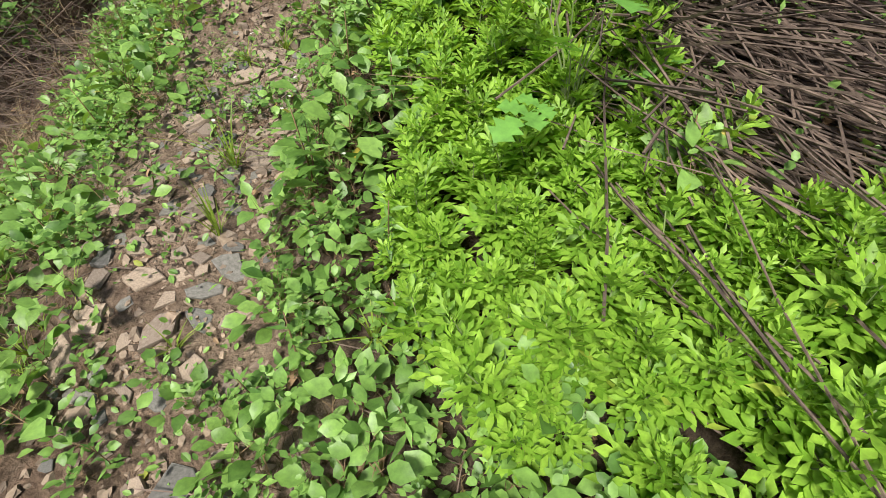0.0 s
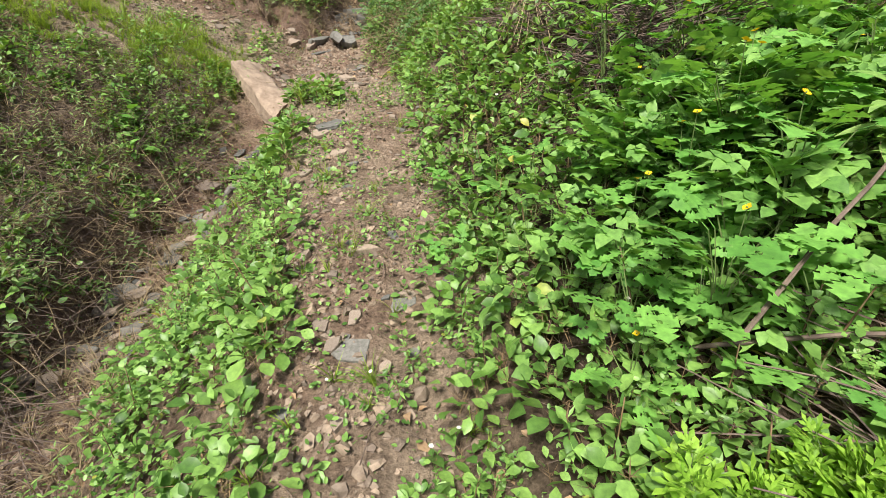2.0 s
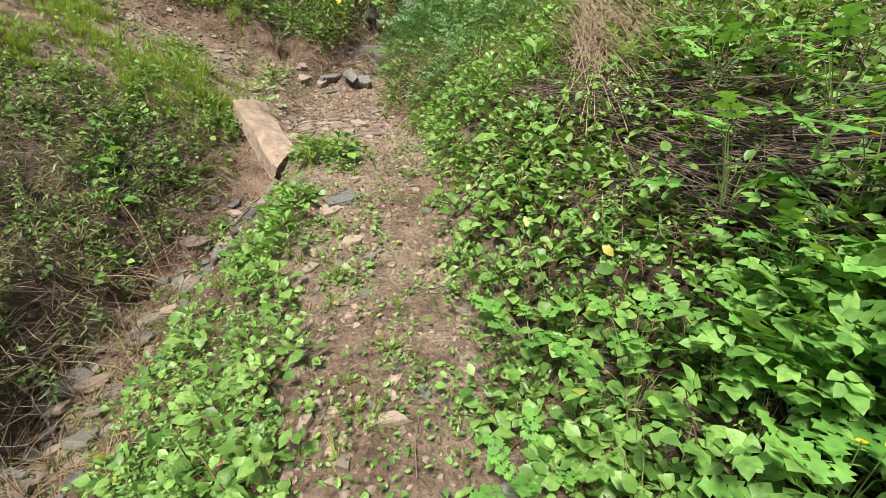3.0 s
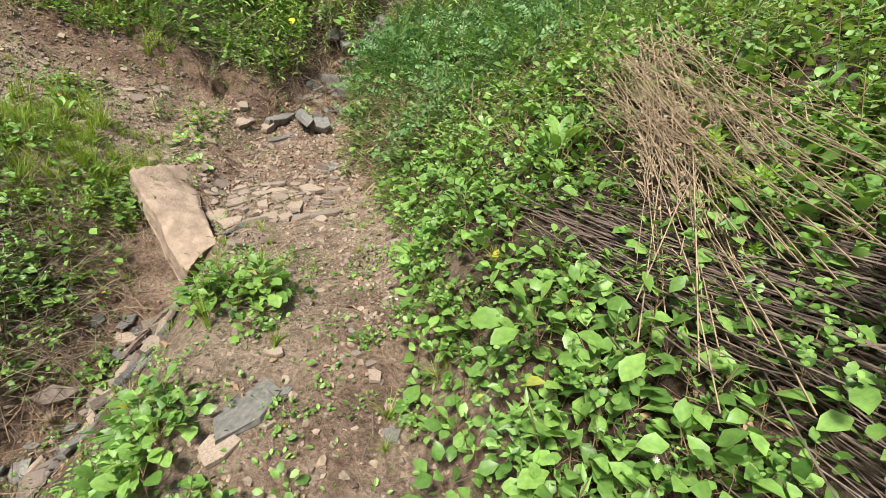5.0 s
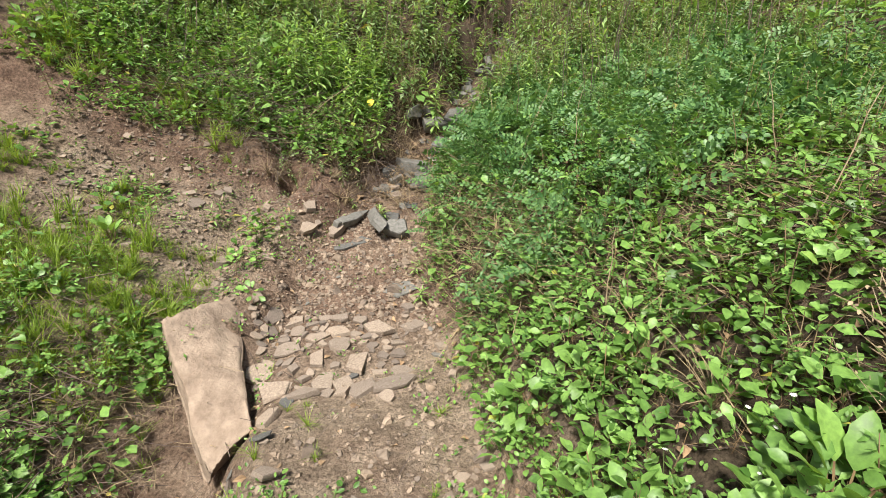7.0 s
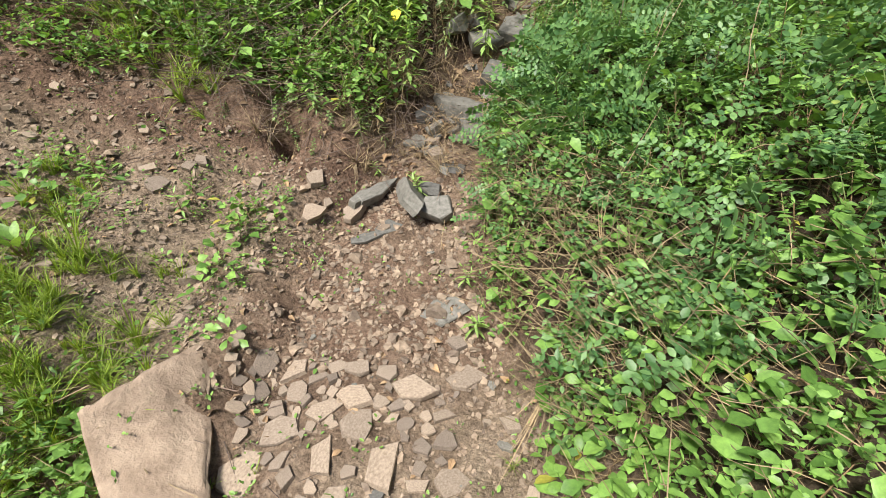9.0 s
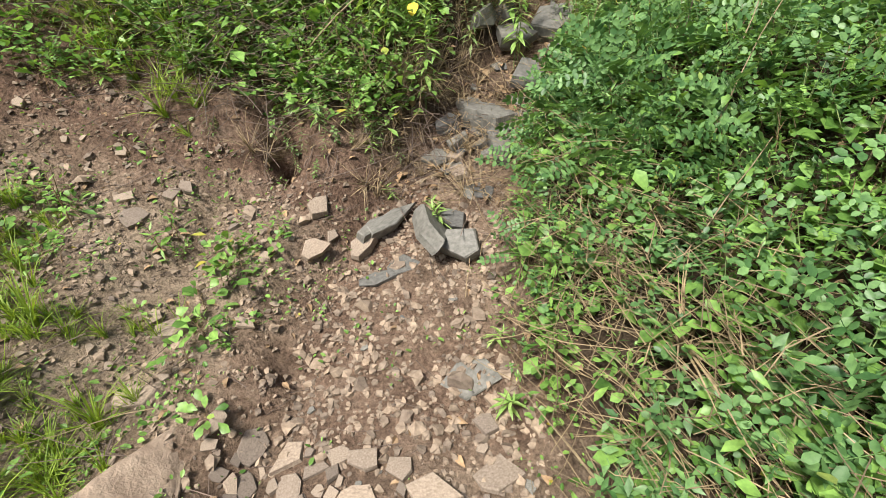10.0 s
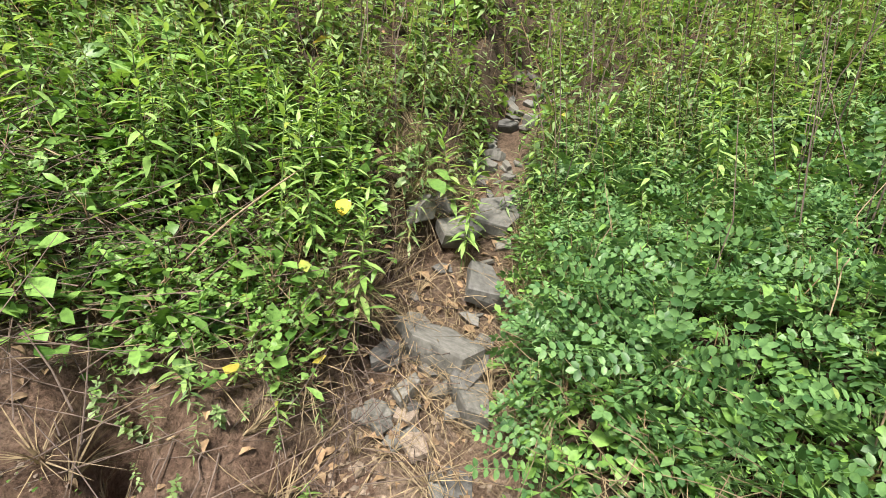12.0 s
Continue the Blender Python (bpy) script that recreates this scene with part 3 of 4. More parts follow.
# stones along the path and on the terrace
STRAY = ((-2.70, 7.54, 0.13, 0.1, 30), (-1.92, 7.84, 0.13, 0.11, 60), (-1.91, 7.66, 0.14, 0.1, 10), (-1.71, 7.78, 0.16, 0.11, 40), (-2.35, 7.15, 0.17, 0.1, 30),
         (-2.30, 6.86, 0.15, 0.09, 20), (-1.03, 7.04, 0.1, 0.09, 0), (-0.97, 6.87, 0.16, 0.13, 40), (-0.78, 6.66, 0.1, 0.08, 0), (-0.77, 2.97, 0.15, 0.085, 25),
         (-1.21, 2.96, 0.055, 0.05, 0), (-1.27, 8.31, 0.13, 0.12, 0), (-1.29, 8.42, 0.11, 0.08, 70), (-0.95, 1.1, 0.13, 0.1, 20), (-2.78, 7.62, 0.1, 0.07, 10), (-1.12, 4.3, 0.13, 0.09, 60), (-0.98, 4.02, 0.1, 0.08, 10))
for x, y, a, b, yaw in STRAY:
    lay_stone(TAN_STONES, x, y, a, b, 0.3, yaw, "stone", "pale tan angular stone on bare reddish soil", "stray stones")
GREY_LAID = ((-0.8, 2.5, 0.15, 0.12, 30), (-1.07, 4.46, 0.28, 0.15, 25), (-0.62, 2.68, 0.1, 0.07, 10), (-0.55, 0.33, 0.1, 0.08, 30),
             (-0.44, 0.3, 0.08, 0.06, 0), (-1.12, 7.2, 0.27, 0.2, 75), (-1.59, 7.62, 0.16, 0.1, 20), (-1.5, 7.7, 0.17, 0.12, 50), (-1.33, 8.35, 0.19, 0.11, 80),
             (-1.16, 8.18, 0.21, 0.14, 20), (-1.33, 8.48, 0.12, 0.07, 80))
for x, y, a, b, yaw in GREY_LAID:
    lay_stone(GREY_STONES, x, y, a, b, 0.12, yaw, "flat_stone", "flat grey slate stone set in the soil", "grey slates")
# the slate blocks in the stony run
BLOCKS = ((-1.17, 8.70, 0.44, 0.15, 0.3, 128, 20, 0), (-0.93, 9.02, 0.34, 0.2, 0.26, 110, 35, 5), (-1.24, 9.36, 0.22, 0.13, 0.3, 20, 15, 0), (-1.10, 9.52, 0.2, 0.14, 0.35, 50, 30, 10),
          (-1.03, 8.42, 0.22, 0.14, 0.35, 140, 30, 0), (-0.76, 9.55, 0.34, 0.25, 0.35, 60, 25, 0), (-1.38, 7.82, 0.32, 0.17, 0.22, 110, 96, 12), (-1.26, 7.95, 0.16, 0.12, 0.34, 0, 24, 0),
          (-1.2, 7.78, 0.2, 0.15, 0.3, 30, 36, 0), (-1.6, 7.93, 0.3, 0.07, 0.2, 40, 25, 0), (-1.68, 7.86, 0.2, 0.06, 0.3, 35, 20, 0), (-0.05, 9.96, 0.3, 0.22, 0.3, 70, 20, 0),
          (-1.05, 8.55, 0.26, 0.14, 0.3, 60, 10, 0), (-1.3, 8.5, 0.16, 0.1, 0.3, 95, 10, 0), (-0.98, 9.4, 0.3, 0.16, 0.3, 20, 20, 0))
for x, y, a, b, c, yaw, lean, roll in BLOCKS:
    lay_stone(BLOCK_STONES, x, y, a * 1.1, b * 1.15, c, yaw, "slate_block", "dark grey slate block wedged in the stony run", "slate blocks", (lean * 0.5, roll), 0.03 + 0.0006 * lean)
for k in range(85):
    u = R.uniform(0, 1)
    y = 8.1 + 3.6 * u
    mid = float(at(PATH_LEFT, y) + at(PATH_RIGHT, y)) / 2
    a = R.uniform(0.05, 0.19)
    lay_stone(R.choice((GREY_STONES, BLOCK_STONES, BLOCK_STONES)), mid + R.uniform(-0.26, 0.24), y, a, a * R.uniform(0.4, 0.8), R.uniform(0.2, 0.4), R.uniform(0, 360), "slate_block",
              "grey slate fragment in the stony run", "slate fragments", (R.uniform(-25, 25), R.uniform(-20, 20)), 0.01)
# shale in the ditch beside the path
for k in range(150):
    y = R.uniform(3.2, 5.8) if k % 2 else R.uniform(4.9, 5.8)
    x = float(at(DITCH_X, y)) + R.gauss(0.0, 0.17) + (0.1 + abs(R.gauss(0, 0.22))) * (y > 4.8)
    a = R.choice((0.07, 0.09, 0.11, 0.14, 0.2))
    grey = R.random() < 0.55
    lay_stone(GREY_STONES if grey else TAN_STONES, x, y, a, a * R.uniform(0.45, 0.8), R.uniform(0.14, 0.26), R.uniform(0, 360), "shale_stone",
              "thin grey shale stone in the ditch" if grey else "thin brown shale stone in the ditch", "shale in the ditch", (R.uniform(-16, 16), R.uniform(-16, 16)), R.uniform(0.0, 0.035))
# small stones trodden into the path
for k in range(170):
    y = R.uniform(0.2, 7.9)
    l, r = float(at(PATH_LEFT, y)), float(at(PATH_RIGHT, y))
    x = R.uniform(l - 0.02, r + 0.06)
    a = R.uniform(0.025, 0.075)
    lay_stone(GREY_STONES if R.random() < 0.3 else TAN_STONES, x, y, a, a * R.uniform(0.6, 0.9), 0.28, R.uniform(0, 360), "stone", "small angular stone trodden into the footpath", "stones on the path")
for k in range(108):
    x, y = R.uniform(-3.6, -1.85), R.uniform(6.6, 8.15)
    a = R.uniform(0.02, 0.05) if k % 4 else R.uniform(0.05, 0.1)
    lay_stone(TAN_STONES, x, y, a, a * R.uniform(0.6, 0.9), 0.3, R.uniform(0, 360), "stone", "small pale stone on the reddish bank", "stones on the bank")


def great_slab():
    """The big tilted stone at the path's edge: ragged faces and worn edges."""
    bm = bmesh.new()
    bmesh.ops.create_cube(bm, size=1)
    bmesh.ops.subdivide_edges(bm, edges=bm.edges[:], cuts=20, use_grid_fill=True)
    foot_left, foot_right = Vector((-1.80, 5.82, 0.80)), Vector((-1.66, 5.96, 0.93))
    top_left, top_right = Vector((-2.27, 6.33, 1.31)), Vector((-2.08, 6.80, 1.24))
    normal = (foot_right - top_left).cross(top_right - foot_left).normalized()
    normal = normal if normal.z > 0 else -normal
    for v in bm.verts:
        u, w, d = v.co.y + 0.5, v.co.x + 0.5, 0.5 - v.co.z
        p = foot_left.lerp(foot_right, w).lerp(top_left.lerp(top_right, w), u) - normal * d * (0.17 - 0.03 * u)
        middle = (foot_left + foot_right + top_left + top_right) / 4
        p = p + (middle - p) * 0.06 * d + normal * 0.03 * math.sin(math.pi * w) * (1 - d)
        q = p * 1.0
        p += 0.022 * Vector((noise.noise(q * 4), noise.noise(q * 4 + Vector((9, 0, 0))), 0.5 * noise.noise(q * 5 + Vector((0, 9, 0)))))
        v.co = p + 0.008 * noise.noise_vector(q * 11) + 0.003 * noise.noise_vector(q * 30) - Vector((-1.9, 6.2, 1.05))
    bmesh.ops.bevel(bm, geom=[e for e in bm.edges if e.calc_face_angle(0) > 1.0], offset=0.01, segments=2, profile=0.6, affect="EDGES")
    me = bpy.data.meshes.new("stone_slab")
    bm.to_mesh(me)
    me.materials.append(SLAB)
    for p in me.polygons:
        p.use_smooth = True
    ob = new("stone_slab", me)
    ob.location = (-1.9, 6.2, 1.05)
    return tagged(ob, "large tan weathered stone slab tilted beside the footpath", "stone slab")


SLAB = plain_material("slab_stone", (0.19, 0.14, 0.105), (0.4, 0.315, 0.242), 10.0, 0.95, 0.6, "object", 0.02)
great_slab()

# gravel
pebbles = Soup()
for k in range(6):
    sh = chip(R.uniform(0.18, 0.42))
    p = scatter(5600, -4, -0.3, 0, 8.6, lambda x, y: np.maximum(ramp(left_of(x, y), 0.1, -0.02) * ramp(right_of(x, y), 0.12, 0.0) * (0.35 + 0.65 * clump(x, y, 3.0, 31)),
                np.maximum(0.7 * ramp(np.abs(x - at(DITCH_X, y)), 0.4, 0.15) * (y < 5.8), 0.95 * (y > 6.6) * (y < 8.0) * (x > -3.6) * (x < -1.8))))
    pebbles.sow(sh, p - (0, 0, 0.002), turns(len(p), 0.3), rng.gamma(2.2, 0.008, len(p)) + 0.006)
    p = scatter(210, -1.9, -0.8, 6.8, 8.1, lambda x, y: ramp(left_of(x, y), 0.1, -0.02) * ramp(right_of(x, y), 0.05, 0.0))
    pebbles.sow(sh, p - (0, 0, 0.003), turns(len(p), 0.3), rng.gamma(2.2, 0.011, len(p)) + 0.008)
pebbles.thing("gravel", [GRAVEL], "loose brown gravel and shale chips on the footpath", "gravel")

# ---- dead stalks and litter ----
STALKS = [stick(R.uniform(0.45, 0.85), R.uniform(0.003, 0.006), 0.06) for _ in range(8)]
STALK_MESH = [s.mesh("dead_stalk", [DEAD]) for s in STALKS]


def lying(n, cx, cy, rx, ry, yaw, spread, layers):
    """Poses of stalks heaped over a stretch, roughly along yaw."""
    x, y = rng.normal(cx, rx * 0.5, n), rng.normal(cy, ry * 0.5, n)
    a = np.radians(yaw + rng.normal(0, spread, n))
    x = x - (y - cy) * math.tan(radians(yaw)) * (spread < 20 and abs(yaw) < 45)
    dx, dy, h = -np.sin(a), np.cos(a), 0.3
    z0, z1 = ground(x - dx * h, y - dy * h), ground(x + dx * h, y + dy * h)
    pitch = np.degrees(np.arctan2(z1 - z0, 2 * h)) + rng.normal(0, 3, n)
    z = np.maximum((z0 + z1) / 2, ground(x, y)) + 0.004 + rng.uniform(0, layers, n)
    return [pose(float(x[k]), float(y[k]), float(z[k])) @ pose(0, 0, 0, 0, 0, math.degrees(a[k])) @ pose(0, 0, 0, float(pitch[k]), R.uniform(0, 360), 0) for k in range(n)]


heap = lying(130, 0.6, 1.12, 0.24, 0.52, 22, 13, 0.13) + lying(60, 0.42, 3.3, 0.2, 0.42, 10, 9, 0.1) + lying(50, 0.16, 4.25, 0.11, 0.36, 22, 7, 0.09) + lying(30, 0.4, 4.1, 0.12, 0.35, 18, 7, 0.09)
for k, m in enumerate(heap):
    ob = new("dead_stalk", STALK_MESH[k % 8])
    ob.matrix_world = m
    tagged(ob, "dead brown weed stalk lying in a heap on the slope", "dead stalk", "heaped dead stalks")
thatch = Soup()


def sow_lying(soup, shapes, poses, size=(0.8, 1.2)):
    for k, sh in enumerate(shapes):
        mine = poses[k :: len(shapes)]
        if mine:
            soup.sow(sh, np.array([m.translation for m in mine]), np.array([m.to_3x3() for m in mine]), rng.uniform(*size, len(mine)))


sow_lying(thatch, STALKS, lying(720, 0.62, 1.12, 0.3, 0.52, 22, 17, 0.1) + lying(240, 0.42, 3.3, 0.24, 0.45, 10, 10, 0.07) + lying(90, 0.16, 4.25, 0.13, 0.38, 22, 9, 0.07) + lying(70, 0.36, 4.1, 0.12, 0.35, 24, 7, 0.05)
          + lying(26, 0.42, 0.55, 0.15, 0.4, 15, 18, 0.14) + lying(60, 0.9, 3.6, 0.6, 0.5, -50, 30, 0.05))
sow_lying(thatch, STALKS, lying(900, -3.15, 4.2, 0.55, 1.7, 35, 45, 0.08) + lying(320, -2.5, 2.6, 0.5, 0.8, 60, 35, 0.06) + lying(420, -2.75, 5.7, 0.5, 0.6, 60, 45, 0.05), (0.5, 0.9))
sow_lying(thatch, STALKS, lying(420, -2.7, 8.5, 0.9, 0.6, 20, 55, 0.2) + lying(120, -1.5, 8.6, 0.4, 0.8, 10, 40, 0.06) + lying(90, 0.9, 5.6, 0.8, 0.7, 40, 40, 0.05), (0.5, 0.9))
thatch.thing("dead_stalks", [DEAD], "tangle of dead brown weed stalks on the slope", "dead stalks")

twigs = Soup()
short = [tube([(R.uniform(-0.01, 0.01), q * 0.08, R.uniform(0, 0.01)) for q in (-1, 0, 1)], 0.0015, 0.001, 3) for _ in range(6)]
curled = [blade(0.045, 0.02, 3, R.uniform(0.3, 0.8), 0.2, 0.8, 0.1) for _ in range(3)]
veg = lambda x, y: 0.25 + 0.75 * (np.maximum(right_of(x, y), left_of(x, y)) > 0.02)
for k, sh in enumerate(short):
    p = scatter(900, -4, 1.8, 0, 9.5, veg)
    t = turns(len(p), 0.25)
    twigs.sow(sh, p + (0, 0, 0.006), t, rng.uniform(0.7, 1.4, len(p)))
twigs.thing("twigs", [DEAD], "scattered dead twigs on the ground", "twigs")
litter = Soup()
for sh in curled:
    p = scatter(1500, -4, 1.8, 0, 9.5, veg)
    litter.sow(sh, p + (0, 0, 0.006), turns(len(p), 0.35), rng.uniform(0.5, 1.4, len(p)))
for sh in curled:
    p = scatter(420, -1.8, -0.7, 8.1, 11, lambda x, y: 0.3 + 0.7 * notch(x, y))
    litter.sow(sh, p + (0, 0, 0.008), turns(len(p), 0.4), rng.uniform(0.8, 2.0, len(p)))
    p = scatter(900, 0.1, 1.2, 0.5, 2.1, lambda x, y: pile_zone(x, y))
    litter.sow(sh, p + (0, 0, 0.01), turns(len(p), 0.4), rng.uniform(0.8, 1.8, len(p)))
litter.thing("leaf_litter", [LITTER], "dry brown fallen leaves on the soil", "leaf litter")

# dry grass hanging over the path's edge
straw = Soup()
dry = [grass(26, 0.26, 1.3) for _ in range(4)]
for sh in dry:
    p = scatter(12, -0.9, 0.1, 6.2, 7.5, lambda x, y: 0.6 * straw_zone(x, y))
    straw.sow(sh, p, turns(len(p), 0.35), rng.uniform(0.7, 1.3, len(p)))
    p = scatter(800, -4, 1.8, 0.8, 10.5, lambda x, y: np.maximum(0.8 * clump(x, y, 1.2, 52, 0.0) * (left_of(x, y) > 0.9) * (y < 6), np.maximum(0.3 * clump(x, y, 1.5, 53, 0.2) * (right_of(x, y) > 0.4), 0.7 * (y > 8.1) * (np.abs(x + 1.2) < 0.5))))
    straw.sow(sh, p, turns(len(p), 0.35), rng.uniform(0.5, 0.9, len(p)))
    p = scatter(260, -1.9, -0.55, 8.0, 9.8, lambda x, y: (1 - notch(x, y)) * ramp(np.abs(x - (at(PATH_LEFT, y) + at(PATH_RIGHT, y)) / 2), 0.55, 0.3))
    straw.sow(sh, p, turns(len(p), 0.5), rng.uniform(0.6, 1.1, len(p)))
    p = scatter(22, -3.4, -1.8, 8.0, 8.4, lambda x, y: clump(x, y, 2.5, 54, -0.1))
    straw.sow(sh, p, turns(len(p), 0.6), rng.uniform(0.5, 0.9, len(p)))
hay = [stick(R.uniform(0.2, 0.42), 0.0035, 0.16, 3) for _ in range(6)]
sow_lying(straw, hay, lying(280, -0.36, 6.7, 0.3, 0.5, 17, 45, 0.16) + lying(160, -0.55, 7.35, 0.16, 0.2, 10, 35, 0.1) + lying(1300, -3.05, 4.3, 0.55, 1.7, 50, 50, 0.1) + lying(240, -0.72, 7.5, 0.24, 0.6, 12, 50, 0.2) + lying(120, -2.2, 8.55, 0.8, 0.4, 10, 60, 0.15) + lying(260, -2.45, 5.9, 0.4, 0.5, 60, 45, 0.05) + lying(260, 0.35, 6.0, 0.6, 0.5, 30, 40, 0.08) + lying(200, -1.15, 8.6, 0.25, 0.7, 5, 25, 0.08))
straw.thing("dry_grass", [HAY], "dry straw-coloured grass matted over the slope", "dry grass")


def straw_bundle():
    """Pale cut stalks thrown over the darker heap."""
    base = new("straw_bundle")
    base.location = (0.5, 4.75, float(ground(0.5, 4.75)))
    shapes = []
    for k in range(6):
        s = stick(1.5, 0.0042, 0.06)
        for q in range(20):
            y = R.uniform(-0.4, 0.75)
            s.join(tube([(0, y, 0), (R.uniform(-0.04, 0.04), y + R.uniform(0.03, 0.09), R.uniform(-0.03, 0.04))], 0.0016, 0.001, 3))
            s.join(oval(0.016, 0.009), upto(R.uniform(-0.03, 0.03), y + 0.05, R.uniform(-0.02, 0.03), R.uniform(0, 360), R.uniform(-40, 40)))
        shapes.append(s.mesh("stalk", [STRAW]))
    for k in range(80):
        top, foot = Vector((0.47 + R.gauss(0, 0.1), 5.17 + R.gauss(0, 0.12), 0)), Vector((0.3 + R.gauss(0, 0.18), 4.0 + R.gauss(0, 0.12), 0))
        top.z = float(ground(top.x, top.y)) + R.uniform(0.06, 0.2)
        foot.z = float(ground(foot.x, foot.y)) + R.uniform(0.08, 0.24)
        mid, d = (top + foot) / 2, top - foot
        ob = part("stalk", shapes[k % 6], STRAW, base)
        q = d.to_track_quat("Y", "Z")
        ob.matrix_parent_inverse = Matrix.Translation(-base.location)
        ob.matrix_basis = Matrix.Translation(mid) @ q.to_matrix().to_4x4() @ Matrix.Scale(d.length / 1.5 * R.uniform(0.8, 1.05), 4)
    return tagged(base, "bundle of pale dry cut stalks thrown on the slope", "straw bundle")


straw_bundle()

# ---- ground cover ----
OVATE = [blade(0.074, 0.044, 8, R.uniform(0.15, 0.35), R.uniform(0.0, 0.2), R.uniform(0.25, 0.6), 0.07, 0.56, 0.8) for _ in range(3)]
SPOONS = [spoon(0.066, 0.04, R.uniform(0.1, 0.35), R.uniform(0.15, 0.4)) for _ in range(3)]
FINE = [[blade(0.062, 0.04, 3, R.uniform(0.12, 0.3), R.uniform(0.0, 0.2), R.uniform(0.2, 0.6), 0.05, wide, 0.75) for _ in range(3)] for wide in (0.56, 0.42)]
HEARTS = [spoon(0.05, 0.042, R.uniform(0.1, 0.3), R.uniform(0.15, 0.35)) for _ in range(3)]
LANCES = [spoon(0.068, 0.022, 0.3, 0.35) for _ in range(3)]
cover = Soup()
low = [joined(broad_parts(R.uniform(0.07, 0.17), R.choice((8, 9, 10, 11))), (SPOONS, HEARTS, SPOONS, LANCES)[k % 4]) for k in range(10)]
fine = [joined(broad_parts(R.uniform(0.07, 0.17), R.choice((8, 9, 10))), FINE[k % 2]) for k in range(6)]
bushy = [small_leaf_weed(R.uniform(0.08, 0.16), R.choice((3, 4, 5)), (oval(0.03, 0.02), kite(0.036, 0.016, 0.3, 0.45), oval(0.022, 0.017))[k % 3]) for k in range(6)]
spiky = [upright_weed(R.uniform(0.12, 0.24), kite(0.055, 0.014, 0.3, 0.42), R.choice((12, 15))) for _ in range(4)]


def on_path(x, y):
    return (right_of(x, y) < 0) & (left_of(x, y) < 0)


def cover_chance(x, y):
    r, l = right_of(x, y), left_of(x, y)
    bare = 1 - np.maximum(np.maximum(mugwort_zone(x, y), 0.7 * pile_zone(x, y)), np.maximum(0.35 * straw_zone(x, y), notch(x, y)))
    r = r + 0.19 * rough(x, y, 2.6, 41) + 0.09 * rough(x, y, 9.0, 42)
    l = l + 0.16 * rough(x, y, 2.8, 43) + 0.09 * rough(x, y, 9.0, 44)
    inpath = np.interp(y, (0, 2.5, 4.2, 5.6, 6.0), (0.42, 0.36, 0.22, 0.1, 0.0)) * clump(x, y, 4.0, 45, 0.1, 0.4) * (r < 0) * (l < 0)
    right = ramp(r, -0.03, 0.2) * (np.interp(y, (0, 4, 6), (0.6, 0.7, 0.9)) + 0.4 * clump(x, y, 2.2, 61, -0.1)) * np.where(r > 1.2, 0.6, 1.0)
    ditch = np.abs(x - at(DITCH_X, y))
    l2 = l + np.interp(y, (4.0, 4.7, 5.4), (0, 0.22, 0.25))
    strip = ramp(l2, -0.03, 0.14) * np.where(y > 4.3, ramp(x + 0.6 * np.clip(4.7 - y, 0, 1), -1.5, -1.3), 1.0) * ramp(ditch, 0.2, 0.5) * (x > at(DITCH_X, y)) * ramp(y, 5.5, 5.2) * (0.25 + 0.75 * clump(x, y, 3.0, 63, 0.02))
    bank = (x < at(DITCH_X, y) - 0.25) * (y < 6.2) * 0.7 * clump(x, y, 1.8, 65, -0.2)
    up = (y > 8.2 + 0.3 * np.clip(x + 2.4, -0.9, 0.3) + 0.14 * rough(x, y, 2.5, 67)) * 0.85 * (x < -1.45)
    terrace = 0.16 * clump(x, y, 2.6, 69, 0.1) * (x < -2.0) * (y > 6.2) * (y < 7.8)
    return bare * np.maximum(np.maximum(np.maximum(right, strip), inpath), np.maximum(np.maximum(bank, up), terrace))


def sow_cover(shapes, tries, lean, sizes, start=-0.1, end=9.6):
    for sh in shapes:
        p = scatter(tries, -4.2, 1.7, start, end, cover_chance)
        big = rng.uniform(*sizes, len(p)) * np.where(on_path(p[:, 0], p[:, 1]), 0.62, 1.0)
        cover.sow(sh, p, turns(len(p), lean), big)


sow_cover(fine, 1350, 0.2, (0.5, 1.25), -0.1, 5.6)
sow_cover(low, 470, 0.2, (0.5, 1.3), 5.6, 9.6)
sow_cover(bushy, 900, 0.25, (0.6, 1.3))
sow_cover(spiky, 620, 0.2, (0.6, 1.2))
for sh in low[:4] + bushy[:3]:
    p = scatter(130, -6, 4.5, 9.4, 14, lambda x, y: 1 - notch(x, y))
    cover.sow(sh, p, turns(len(p), 0.25), rng.uniform(1.1, 2.2, len(p)))
for sh in low[:4] + bushy[:4]:
    p = scatter(120, -4, -1.5, 8.3, 9.6, lambda x, y: (1 - notch(x, y)) * (0.4 + 0.6 * clump(x, y, 2.4, 49, 0.0)))
    cover.sow(sh, p, turns(len(p), 0.3), rng.uniform(0.8, 1.7, len(p)))
for sh in low[:3] + bushy[:3]:
    p = scatter(70, -3.0, -2.15, 5.4, 6.4, lambda x, y: clump(x, y, 3.0, 51, -0.1))
    cover.sow(sh, p, turns(len(p), 0.3), rng.uniform(0.6, 1.2, len(p)))
